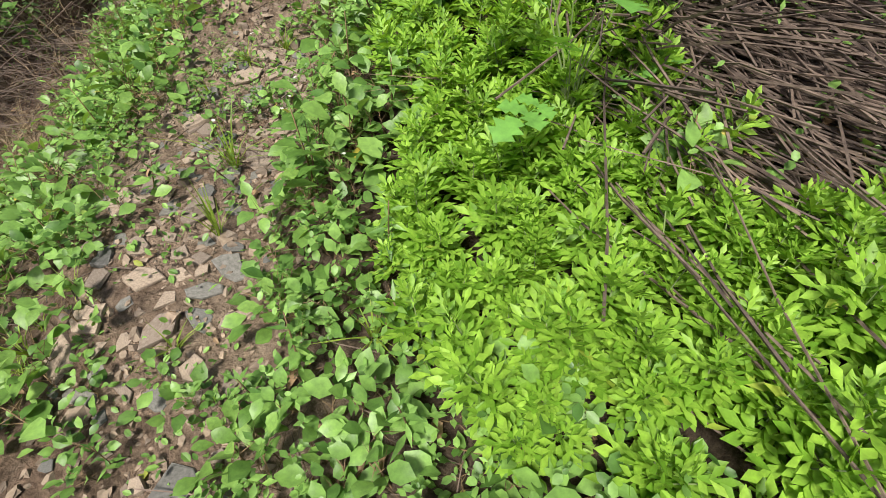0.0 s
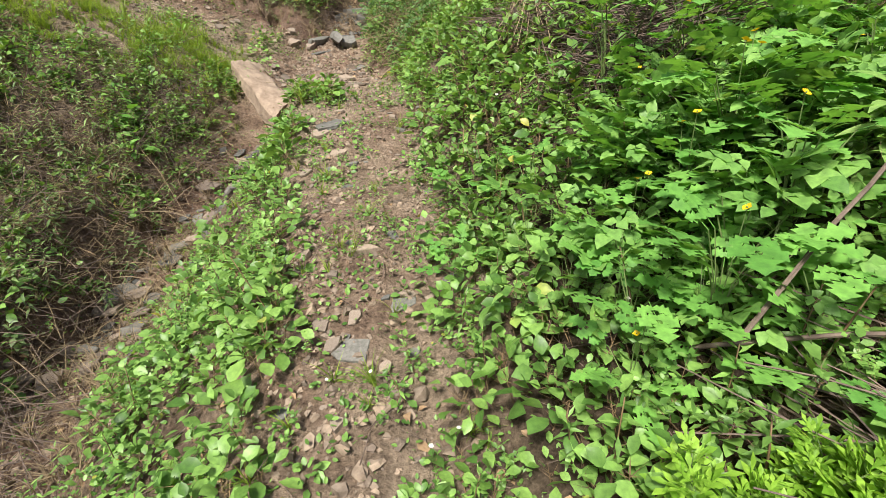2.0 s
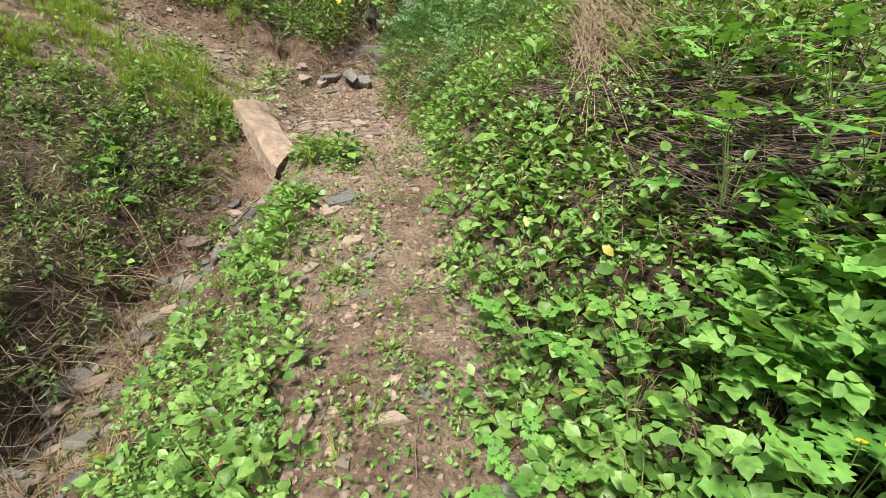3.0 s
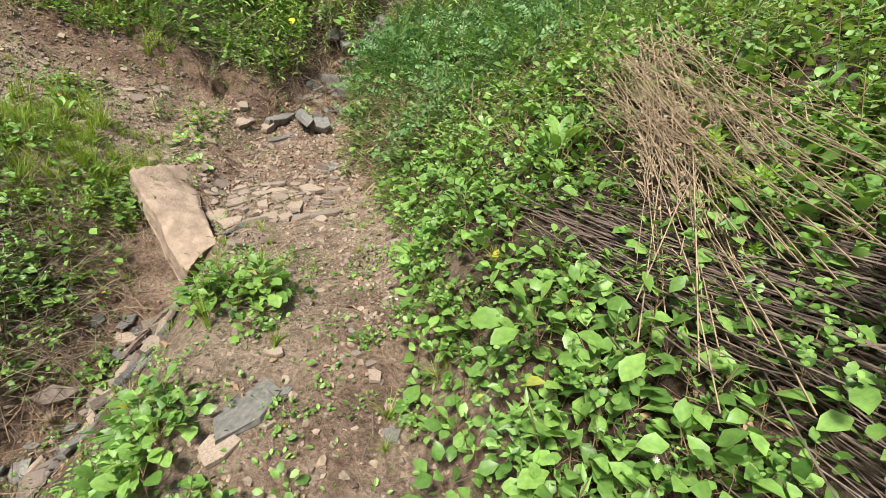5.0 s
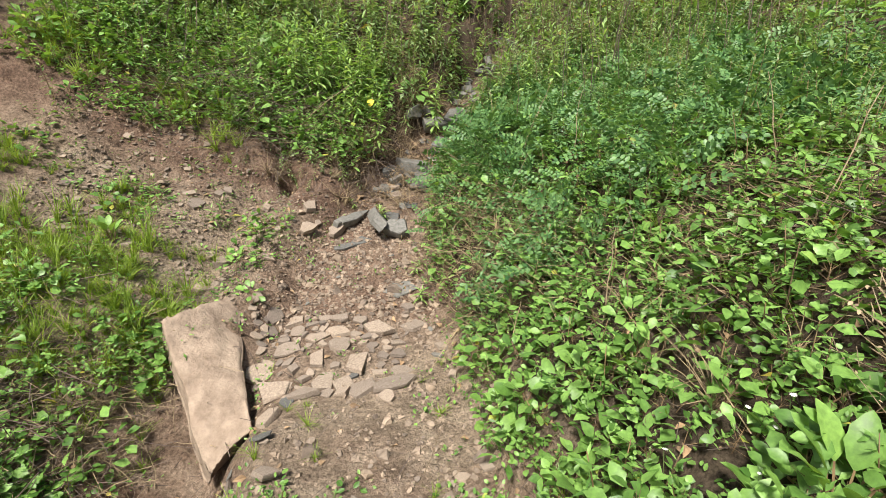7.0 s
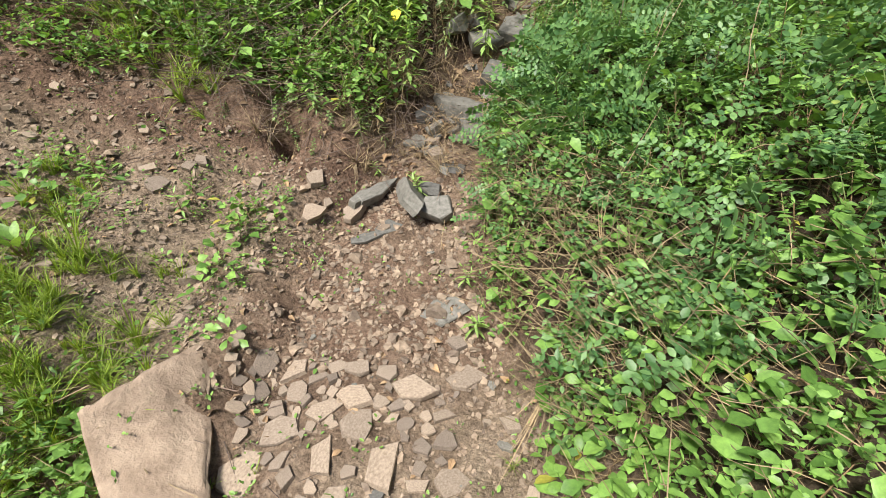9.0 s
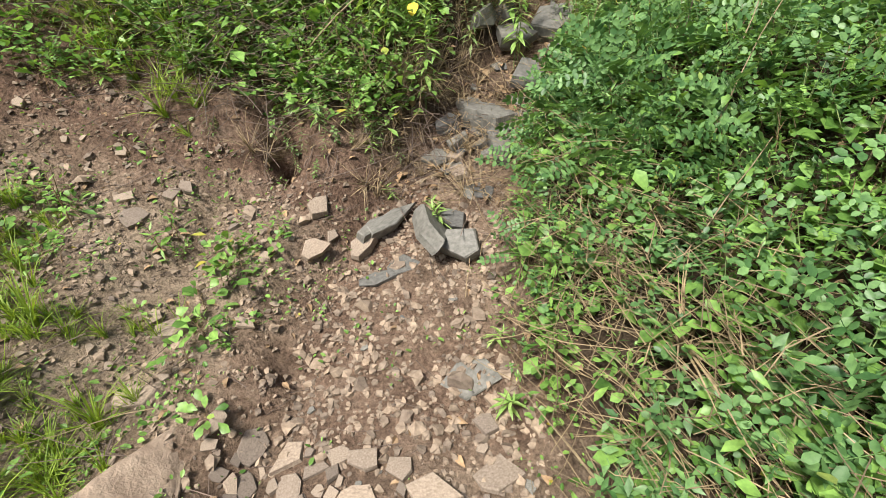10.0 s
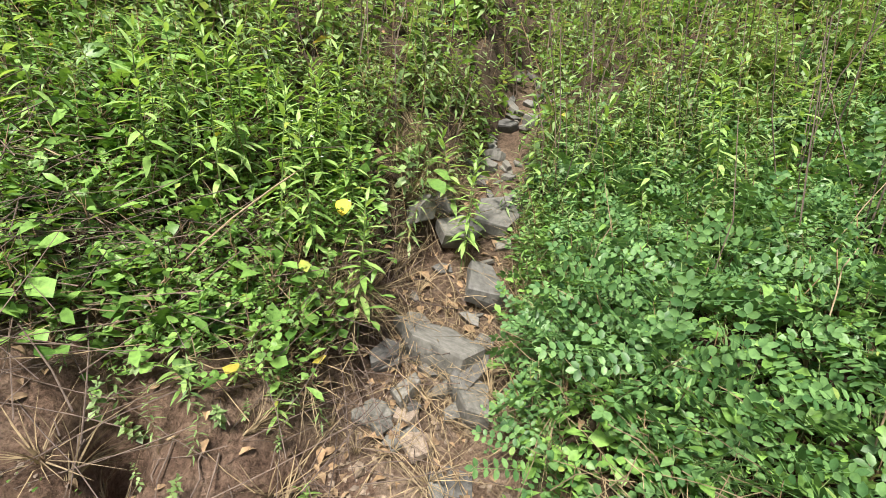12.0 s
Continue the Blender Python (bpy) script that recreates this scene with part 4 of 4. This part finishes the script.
# the same weeds run on over the hillside on all sides
facet = Shape().add([(0, 0, 0), (-0.024, 0.05, 0.008), (0, 0.085, -0.01), (0.024, 0.05, 0.008)], [(0, 3, 2, 1)])
plain = [joined((Shape(), broad_parts(0.16, 9)[1]), [facet]) for _ in range(4)]
for sh in plain:
    p = scatter(1900, -11, 8, -4, 20, lambda x, y: (0.35 + 0.65 * clump(x, y, 0.7, 46, -0.1)) * ((x < -4.0) | (x > 1.5) | (y > 11) | (y < -0.1)) * (1 - notch(x, y)))
    cover.sow(sh, p, turns(len(p), 0.25), rng.uniform(0.8, 1.7, len(p)))
cover.thing("ground_cover", [STEM_RED, BROAD], "dense low broad-leaved green weeds covering the slope", "weeds", True)

seedlings = Soup()
tiny = [joined((Shape(), broad_parts(0.02, 5, 1.4)[1]), [oval(0.02, 0.012)]) for _ in range(4)]
for sh in tiny:
    p = scatter(2600, -3.8, 0.4, 0, 8, lambda x, y: (0.15 + 0.85 * clump(x, y, 3.5, 71, 0.05)) * np.where(on_path(x, y) & (y > 5.6), 0.12, 1.0))
    seedlings.sow(sh, p, turns(len(p), 0.2), rng.uniform(0.6, 1.6, len(p)))
seedlings.thing("seedlings", [STEM, BROAD], "tiny green seedlings sprouting from the soil", "seedlings")

lobed = Soup()
for q in range(4):
    sh = Shape()
    for k in range(8):
        yaw, h, out = k * 137.5 + R.uniform(-20, 20), R.uniform(0.08, 0.24), R.uniform(0.03, 0.1)
        a = radians(yaw)
        tip = (-math.sin(a) * out, math.cos(a) * out, h)
        sh.join(sliver((0, 0, -0.02), tip, 0.002), None, 0)
        leaf = Shape()
        for y, turn_, size in ((0.02, 70, 0.8), (0.02, -70, 0.8), (0.05, 52, 1.0), (0.05, -52, 1.0), (0.065, 0, 1.2)):
            leaf.join(blade(0.038 * size, 0.028 * size, 3, 0.2, 0.05, 0.3, 0.3, 0.55, 0.7), upto(0, y * 0.75, 0.003, turn_, R.uniform(-12, 12)))
        sh.join(leaf, upto(*tip, yaw, R.gauss(12, 20), R.uniform(0.7, 1.3), R.gauss(0, 22)), 1)
    p = scatter(140, -0.35, 1.3, 1.75, 3.2, lambda x, y: inside(x, y, 0.42, 2.5, 0.5, 0.48) * (0.35 + 0.65 * clump(x, y, 2.4, 50, 0.0)))
    lobed.sow(sh, p, turns(len(p), 0.2), rng.uniform(0.7, 1.2, len(p)))
lobed.thing("celandine_patch", [STEM, CELANDINE], "lush pale green celandine leaves in a thick patch", "celandine", True)

mug = Soup()
for sh in [mugwort(R.uniform(0.10, 0.17)) for _ in range(5)]:
    p = scatter(350, -0.4, 1.2, -0.2, 2.1, mugwort_zone)
    mug.sow(sh, p, turns(len(p), 0.2), rng.uniform(0.75, 1.25, len(p)))
    p = scatter(30, -0.3, 1.6, 1.2, 4.5, pile_zone)
    mug.sow(sh, p, turns(len(p), 0.2), rng.uniform(0.6, 1.0, len(p)))
mug.thing("mugwort_patch", [STEM, MUGWORT], "bright yellow-green mugwort growing in a thick patch", "mugwort", True)

feather = Soup()
for sh in [pinnate_plant(R.uniform(0.14, 0.3), R.choice((6, 7, 8))) for _ in range(5)]:
    p = scatter(150, -1.1, 2.0, 6.2, 10.0, lambda x, y: (0.4 + 0.6 * clump(x, y, 1.6, 87, -0.1)) * ramp(right_of(x, y), 0.02, 0.25) * (1 - 0.3 * straw_zone(x, y)) * (1 - notch(x, y)) * ramp(y, 6.2, 6.8))
    feather.sow(sh, p, turns(len(p), 0.25), rng.uniform(0.7, 1.25, len(p)))
for sh in bushy:
    p = scatter(260, -1.1, 1.9, 6.4, 10.0, lambda x, y: (0.3 + 0.7 * clump(x, y, 2.0, 86, 0.0)) * ramp(right_of(x, y), 0.02, 0.2) * (1 - notch(x, y)))
    feather.sow(sh, p, turns(len(p), 0.25), rng.uniform(0.7, 1.8, len(p)))
feather.thing("locust_seedlings", [STEM, LOCUST], "dark green feathery locust seedlings covering the bank", "seedlings", True)

turf = Soup()
for sh in [grass(R.choice((16, 22, 28)), R.uniform(0.09, 0.17), 0.9) for _ in range(5)]:
    p = scatter(560, -4.6, -2.1, 5.9, 7.6, lambda x, y: 0.72 * clump(x, y, 2.6, 81, 0.0, 0.5) * ramp(x, -2.15, -2.5) * ramp(y, 7.5, 7.2))
    turf.sow(sh, p, turns(len(p), 0.2), rng.uniform(0.5, 1.1, len(p)))
    p = scatter(300, -3.2, 0.3, 0, 6.5, lambda x, y: 0.35 * clump(x, y, 2.8, 85, 0.2))
    turf.sow(sh, p, turns(len(p), 0.2), rng.uniform(0.4, 0.8, len(p)))
for sh in [grass(22, 0.2, 1.0) for _ in range(3)]:
    p = scatter(40, -4.4, -2.5, 7.95, 8.4, lambda x, y: 0.8 * clump(x, y, 1.5, 88, -0.1))
    turf.sow(sh, p, turns(len(p), 0.3), rng.uniform(0.7, 1.3, len(p)))
turf.thing("grass", [GRASS], "bright green grass tufts on the terrace", "grass")

NARROW = kite(0.115, 0.022, 0.25, 0.4, -0.02)
NARROW_WIDE = blade(0.115, 0.038, 4, 0.25, 0.1, 0.5, 0.0, 0.35)
OVAL = kite(0.08, 0.05, 0.2, 0.42, -0.012)
thicket = Soup()
kinds = [upright_weed(R.uniform(0.4, 0.7), NARROW, R.choice((22, 26, 30))) for _ in range(4)] + [upright_weed(R.uniform(0.3, 0.5), OVAL, R.choice((18, 22))) for _ in range(4)]
for k, sh in enumerate(kinds):
    p = scatter(250, -4.5, 2.2, 7.95, 10.2, lambda x, y: (1 - notch(x, y)) * (0.4 + 0.6 * clump(x, y, 1.2, 89 + k, -0.1)) * ramp(y, 7.95, 8.15))
    thicket.sow(sh, p, turns(len(p), 0.2), rng.uniform(0.5, 1.0, len(p)) * np.interp(p[:, 1], (8.1, 8.7, 9.6), (0.4, 0.65, 1.05)))
    p = scatter(230, -6.5, 4.5, 9.5, 14, lambda x, y: (1 - notch(x, y)) * (0.35 + 0.65 * clump(x, y, 0.9, 91 + k, 0.0)) * ramp(y, 8.05, 8.5))
    thicket.sow(sh, p, turns(len(p), 0.15), rng.uniform(0.9, 1.5, len(p)))
    p = scatter(110, 0.7, 4, 3, 10, lambda x, y: 0.3 + 0.7 * clump(x, y, 0.9, 95 + k, 0.0))
    thicket.sow(sh, p, turns(len(p), 0.15), rng.uniform(0.5, 0.9, len(p)))
    p = scatter(170, -5, -2.6, 1, 8, lambda x, y: 0.9 * clump(x, y, 0.9, 97 + k, 0.0) * (y < 5.9))
    thicket.sow(sh, p, turns(len(p), 0.15), rng.uniform(0.4, 0.8, len(p)))
    p = scatter(30, -7, 6, 14, 24, lambda x, y: np.ones(len(x)))
    thicket.sow(sh, p, turns(len(p), 0.15), rng.uniform(1.0, 1.6, len(p)))
thicket.thing("weed_thicket", [STEM_RED, WEED], "tall tangled green weeds covering the hillside", "weeds", True)

# standing dead stems among the weeds
reeds = Soup()
for sh in [tube([(0, 0, -0.02), (R.uniform(-0.05, 0.05), R.uniform(-0.05, 0.05), 0.45), (R.uniform(-0.12, 0.12), R.uniform(-0.12, 0.12), 0.9)], 0.004, 0.002, 3) for _ in range(6)]:
    p = scatter(130, -4.5, 3.2, 8.2, 12.5, lambda x, y: (1 - notch(x, y)) * clump(x, y, 0.8, 101, 0.05))
    reeds.sow(sh, p, turns(len(p), 0.12), rng.uniform(0.5, 1.2, len(p)))
    p = scatter(40, -4.5, -2.6, 2, 6, lambda x, y: np.ones(len(x)))
    reeds.sow(sh, p, turns(len(p), 0.5), rng.uniform(0.3, 0.6, len(p)))
reeds.thing("standing_dead_stems", [DEAD], "brown dead stems standing among the weeds", "dead stems")


# ---- single plants ----
def plant(name, label, category, group):
    return tagged(new(name), label, category, group)


LEAF_MESH = [b.mesh("leaf", [BROAD_ONE], True) for b in OVATE]


def broad_weed(tall, count, size):
    root = plant("broadleaf_weed", "low weed with rounded toothed green leaves on thin reddish stalks", "weed", "broad-leaved weeds")
    stalks, leaves = broad_parts(tall, count)
    for k in range(count + 1):
        part("stalk" if k else "stem", Shape().add(stalks.v[4 * k : 4 * k + 4], stalks.f[:3]), STEM_RED, root)
    for m, k in leaves:
        part("leaf", LEAF_MESH[k], None, root).matrix_basis = m @ Matrix.Scale(size, 4)
    return root


def rooted(x, y, sink=0.0):
    return pose(x, y, float(ground(x, y)) - sink, R.uniform(-8, 8), R.uniform(-8, 8), R.uniform(0, 360))


def spread_copies(kinds, places):
    """The first of each kind goes to its own place, copies to the rest."""
    for k, (x, y) in enumerate(places):
        m = rooted(x, y) @ Matrix.Scale(R.uniform(0.8, 1.25), 4)
        if k < len(kinds):
            kinds[k].matrix_basis = m
        else:
            ob = copy_thing(kinds[k % len(kinds)], Matrix.Identity(4))
            ob.matrix_basis = m


spots = []
for k in range(112):
    y = R.uniform(0.3, 6.6)
    if R.random() < 0.58:
        x = float(at(PATH_RIGHT, y)) + abs(R.gauss(0.08, 0.2))
    else:
        y = min(y, 5.0)
        x = float(at(PATH_LEFT, y)) + 0.2 * (y > 4.4) - abs(R.gauss(0.05, 0.16))
    spots.append((x, y))
BROAD_KINDS = [broad_weed(R.uniform(0.1, 0.19), R.choice((8, 9, 10)), R.uniform(0.75, 1.0)) for _ in range(8)]
spread_copies(BROAD_KINDS, spots)

LOBE = blade(0.052, 0.036, 7, 0.15, 0.05, 0.3, 0.36, 0.5, 0.6)


def lobed_leaf():
    s = Shape()
    for y, yaw, size in ((0.03, 65, 0.75), (0.03, -65, 0.75), (0.06, 55, 0.95), (0.06, -55, 0.95), (0.085, 0, 1.15)):
        s.join(LOBE, upto(0, y, 0.006, yaw, R.uniform(-8, 8), size))
    return s.join(tube([(0, 0, 0), (0, 0.09, 0.004)], 0.0014, 0.0009, 3))


LOBED_MESH = [lobed_leaf().mesh("leaf", [BLUISH], True) for _ in range(3)]
PETAL_MESH = blade(0.012, 0.011, 3, 0.1, 0.3, 0.4, 0, 0.55, 0.6).mesh("petal", [YELLOW], True)
FLOWER_MESH = tube([(0, 0, -0.004), (0, 0, 0.001), (0, 0, 0.004)], 0.002, 0.0015, 6).mesh("flower", [STEM], True)


def celandine(tall, flowers):
    root = plant("celandine", "celandine with lobed blue-green leaves" + (" and small yellow flowers" if flowers else " on pale stems"), "wild plant", "celandines")
    poses = []
    for k in range(9):
        yaw, h, out = k * 137.5 + R.uniform(-20, 20), tall * R.uniform(0.35, 0.95), R.uniform(0.03, 0.1)
        a = radians(yaw)
        x, y = -math.sin(a) * out, math.cos(a) * out
        part("stalk", tube([(0, 0, -0.02), (x * 0.35, y * 0.35, h * 0.6), (x, y, h)], 0.0025, 0.0013, 3), STEM, root)
        poses.append(upto(x, y, h, yaw, R.uniform(-5, 35), R.uniform(0.75, 1.15), R.uniform(-15, 15)))
    tops = [(R.uniform(-0.05, 0.05), R.uniform(-0.05, 0.05), tall * R.uniform(1.05, 1.25)) for _ in range(flowers)]
    for t in tops:
        part("flower_stalk", tube([(0, 0, 0), t], 0.002, 0.001, 3), STEM, root)
    for k, m in enumerate(poses):
        part("leaf", LOBED_MESH[k % 3], None, root).matrix_basis = m
    for t in tops:
        flower = part("flower", FLOWER_MESH, None, root, "small yellow four-petalled flower")
        flower.matrix_basis = pose(*t, R.uniform(-30, 30), R.uniform(-30, 30), R.uniform(0, 90))
        for q in range(4):
            part("petal", PETAL_MESH, None, flower).matrix_basis = upto(0, 0, 0, 90 * q, 15)
    return root


spread_copies([celandine(0.30, 1), celandine(0.26, 2), celandine(0.22, 0), celandine(0.28, 0), celandine(0.2, 0)],
              [(0.3, 0.95), (0.42, 2.95), (0.3, 2.55), (0.7, 2.75), (0.12, 2.7)]
              + [(R.gauss(0.42, 0.28), R.gauss(2.55, 0.38)) for _ in range(42)] + [(0.25, 1.9), (0.5, 3.7), (0.15, 2.2)])

LANCE_MESH = NARROW_WIDE.mesh("leaf", [PALE_ONE], True)


def tall_weed(name, label, group, tall, mesh, count, size=1.0):
    root = plant(name, label, "weed", group)
    bow = R.uniform(-0.06, 0.06)
    at_u = lambda u: (bow * u * u, 0.5 * bow * u * u, tall * u)
    part("stem", tube([(0, 0, -0.03), at_u(0.35), at_u(0.7), at_u(1.0)], 0.0035, 0.0018, 4), STEM, root)
    for k in range(count):
        u = 0.2 + 0.8 * (k + 1) / count
        part("leaf", mesh, None, root).matrix_basis = upto(*at_u(u), k * 137.5 + R.uniform(-12, 12), -22 + 80 * u ** 3 + R.uniform(-10, 10), size * R.uniform(0.8, 1.15) * (1 - 0.4 * u ** 4), R.uniform(-12, 12))
    return root


spread_copies([tall_weed("knotweed", "leafy knotweed with long pointed bright green leaves", "knotweeds", R.uniform(0.28, 0.4), LANCE_MESH, 14) for _ in range(3)],
              [(0.55 + 0.75 * u, 1.45 + R.uniform(0.0, 0.8)) for u in [R.random() for _ in range(96)]])
NARROW_MESH = blade(0.12, 0.024, 4, 0.25, 0.1, 0.45, 0.04, 0.4).mesh("leaf", [PALE_ONE], True)
spread_copies([tall_weed("goldenrod", "upright goldenrod with narrow pale green leaves on the bank", "goldenrods", R.uniform(0.5, 0.7), NARROW_MESH, 28) for _ in range(3)],
              [(R.uniform(-2.35, -1.5), R.uniform(8.6, 9.4)) for _ in range(24)] + [(-0.98, 9.2), (-1.0, 9.18), (-2.7, 8.8), (0.2, 8.9), (-0.35, 9.3), (-0.1, 9.1), (0.05, 9.5), (0.4, 9.3), (0.6, 9.0), (-0.5, 9.6), (0.75, 9.6)])
spread_copies([tall_weed("young_weed", "small bright green leafy weed rooted between slates", "young weeds", 0.1, NARROW_MESH, 16, 0.6)],
              [(-1.33, 8.02), (-1.02, 7.35), (-1.75, 8.25), (-1.9, 8.3), (-1.62, 8.12), (-2.0, 8.2), (-0.95, 7.1)])

sprout = tall_weed("young_weed", "bright green leafy shoot rooted between slates", "young weeds", 0.15, NARROW_MESH, 22, 0.85)
sprout.matrix_basis = pose(-1.31, 7.93, float(ground(-1.31, 7.93)))

BIG_MESH = blade(0.13, 0.055, 8, 0.25, 0.15, 0.5, 0.06, 0.45, 0.8).mesh("leaf", [BROAD_ONE], True)


def dock(tall):
    root = plant("dock_plant", "dock with large upright green leaves rising from its base", "wild plant", "docks")
    for k in range(8):
        yaw = k * 137.5
        a, h, out = radians(yaw), tall * R.uniform(0.6, 0.95), R.uniform(0.02, 0.05)
        x, y = -math.sin(a) * out, math.cos(a) * out
        part("stalk", tube([(0, 0, -0.02), (x, y, h)], 0.004, 0.0025, 4), STEM_RED, root)
        part("leaf", BIG_MESH, None, root).matrix_basis = upto(x, y, h, yaw, R.uniform(35, 75), R.uniform(0.75, 1.05))
    return root


spread_copies([dock(0.15)], [(0.1, 4.96), (-2.9, 6.9)])

BLADES = [grass(18, 0.24, 0.7) for _ in range(3)]


def grass_tuft(sh):
    return tagged(new("grass_tuft", sh.mesh("grass_tuft", [GRASS])), "bright green tuft of coarse grass on the terrace", "grass tuft", "grass tufts")


spread_copies([grass_tuft(b) for b in BLADES], [(R.uniform(-3.6, -2.35), R.uniform(6.1, 7.3)) for _ in range(34)] + [(-0.62, 0.95), (-0.66, 1.25), (-1.35, 5.0), (-1.3, 4.8), (-1.2, 5.2)])

# ---- branches, roots and blossoms ----
def branch(name, label, a, b, r0, r1, sag=0.03):
    a, b = Vector(a), Vector(b)
    pts = [tuple(a.lerp(b, u) + Vector((R.uniform(-0.012, 0.012), R.uniform(-0.012, 0.012), sag * math.sin(math.pi * u)))) for u in (0, 0.2, 0.4, 0.6, 0.8, 1)]
    return tagged(new(name, tube(pts, r0, r1, 6).mesh(name, [STRAW if name == "dry_cane" else DEAD])), label, "branch")


def over(x, y, h):
    return (x, y, float(ground(x, y)) + h)


for k in range(14):
    x, y = R.uniform(-3.2, -2.5), R.uniform(2.6, 5.6)
    branch("dry_cane", "thin pale dry cane fallen across the ditch bank", over(x, y, 0.1), over(x + R.uniform(0.2, 0.6), y + R.uniform(-0.5, 0.1), 0.06), 0.0035, 0.002)
for x, y in ((0.1, 6.1), (0.45, 5.7), (-0.1, 5.9), (0.3, 4.6), (0.7, 6.3), (-0.3, 7.6), (0.05, 7.3), (0.15, 8.3), (-0.55, 8.2), (-0.7, 8.5), (-0.35, 8.7), (-0.6, 7.8), (-0.15, 7.9), (-0.45, 7.2)):
    branch("dry_cane", "thin pale dry stem leaning over the green slope", over(x, y, 0.0), over(x + R.uniform(-0.25, 0.3), y + R.uniform(-0.2, 0.2), R.uniform(0.3, 0.5)), 0.0028, 0.0014)
branch("branch", "thick bare branch lying across the ditch under the slab", over(-2.12, 5.55, 0.03), over(-1.82, 5.82, 0.05), 0.018, 0.014)
branch("dry_cane", "long pale dry cane leaning over the bank", over(-2.3, 8.3, 0.05), over(-1.7, 8.75, 0.45), 0.005, 0.003)
branch("dead_branch", "thin dark branch lying over the weeds", over(0.1, 1.95, 0.2), over(0.55, 2.1, 0.28), 0.006, 0.004)
branch("dead_branch", "thin dark branch lying over the weeds", over(0.05, 2.05, 0.1), over(0.6, 1.62, 0.16), 0.006, 0.004)
for k in range(9):
    x = R.uniform(-2.9, -1.75)
    branch("root", "thin brown root hanging from the cut bank", over(x, 8.08, 0.02), over(x + R.uniform(-0.08, 0.08), 7.9, 0.01), 0.003, 0.0012, 0.01)

daisies = Soup()
head = Shape()
for q in range(9):
    head.join(kite(0.007, 0.003, 0.1, 0.6), upto(0, 0, 0.05, 40 * q, 12), 1)
head.join(tube([(0, 0, -0.02), (0.004, 0, 0.05)], 0.001, 0.0008, 3), None, 0)
for box, n in (((-2.1, -1.5, 8.7, 9.3), 26), ((-1.2, 0.3, 0.9, 2.4), 16), ((-0.6, 0.2, 3.6, 5.4), 14)):
    p = scatter(n, *box, lambda x, y: np.ones(len(x)))
    daisies.sow(head, p + (0, 0, 0.05 if box[2] < 8 else 0.42), turns(len(p), 0.2), rng.uniform(0.9, 1.4, len(p)))
daisies.thing("fleabane_blossoms", [STEM, WHITE], "tiny white fleabane blossoms among the weeds", "blossoms")

HEART_MESH = blade(0.09, 0.085, 6, 0.15, 0.05, 0.35, 0.0, 0.32, 0.6).mesh("leaf", [BLUISH], True)


def vine():
    """A trailing stem with heart-shaped leaves, down the ditch's far bank."""
    root = plant("vine", "trailing vine with blue-green heart-shaped leaves on the bank", "vine", "")
    start, end = Vector(over(-3.02, 5.68, 0.2)), Vector(over(-2.74, 5.2, 0.2))
    root.location = start
    pts = [start.lerp(end, u / 8) + Vector((R.uniform(-0.03, 0.03), R.uniform(-0.03, 0.03), R.uniform(0, 0.05))) - start for u in range(9)]
    part("stem", tube([tuple(p) for p in pts], 0.003, 0.002, 4), STEM, root)
    for k, p in enumerate(pts):
        part("leaf", HEART_MESH, None, root).matrix_basis = upto(*p, R.uniform(120, 240) + 60 * (-1) ** k, R.uniform(-20, 40), R.uniform(1.0, 1.5), R.uniform(-20, 20))
    return root


vine()


def yellow_leaf():
    root = plant("yellowing_plant", "thin plant stem with one yellow heart-shaped leaf", "wild plant", "")
    root.location = over(-1.58, 8.86, 0)
    part("stem", tube([(0, 0, -0.02), (0.01, 0, 0.12), (0, 0, 0.24)], 0.0025, 0.0015, 4), STEM, root)
    part("leaf", blade(0.085, 0.07, 6, 0.15, 0.05, 0.3, 0.0, 0.35, 0.6), YELLOWED, root, "yellow heart-shaped leaf", True).matrix_basis = upto(0, 0, 0.24, 170, -50)
    return root


YELLOWED = plain_material("yellowed_leaf", (0.62, 0.45, 0.03), (0.75, 0.58, 0.06), 30.0, 0.6, 0.2, "object")
yellow_leaf()
for x, y, k, size in ((-1.72, 3.95, 0, 1.7), (-0.35, 1.28, 1, 1.5), (-0.25, 1.1, 2, 1.5), (-1.2, 1.75, 3, 1.4), (-1.3, 1.3, 4, 1.5), (0.05, 4.05, 0, 1.5), (-0.15, 4.25, 2, 1.6)):
    big = copy_thing(BROAD_KINDS[k], Matrix.Identity(4))
    big.matrix_basis = rooted(x, y) @ Matrix.Scale(size, 4)
    tagged(big, "large broad-leaved weed with toothed green leaves", "weed")

TIP_MESH = blade(0.13, 0.03, 6, 0.25, 0.1, 0.4, 0.05, 0.4).mesh("leaf", [PALE_ONE], True)
bright = tall_weed("goldenrod", "bright green goldenrod shoot growing in the stony run", "goldenrods", 0.42, TIP_MESH, 26)
bright.matrix_basis = pose(-1.03, 9.5, float(ground(-1.03, 9.5)) - 0.01) @ Matrix.Scale(1.25, 4)
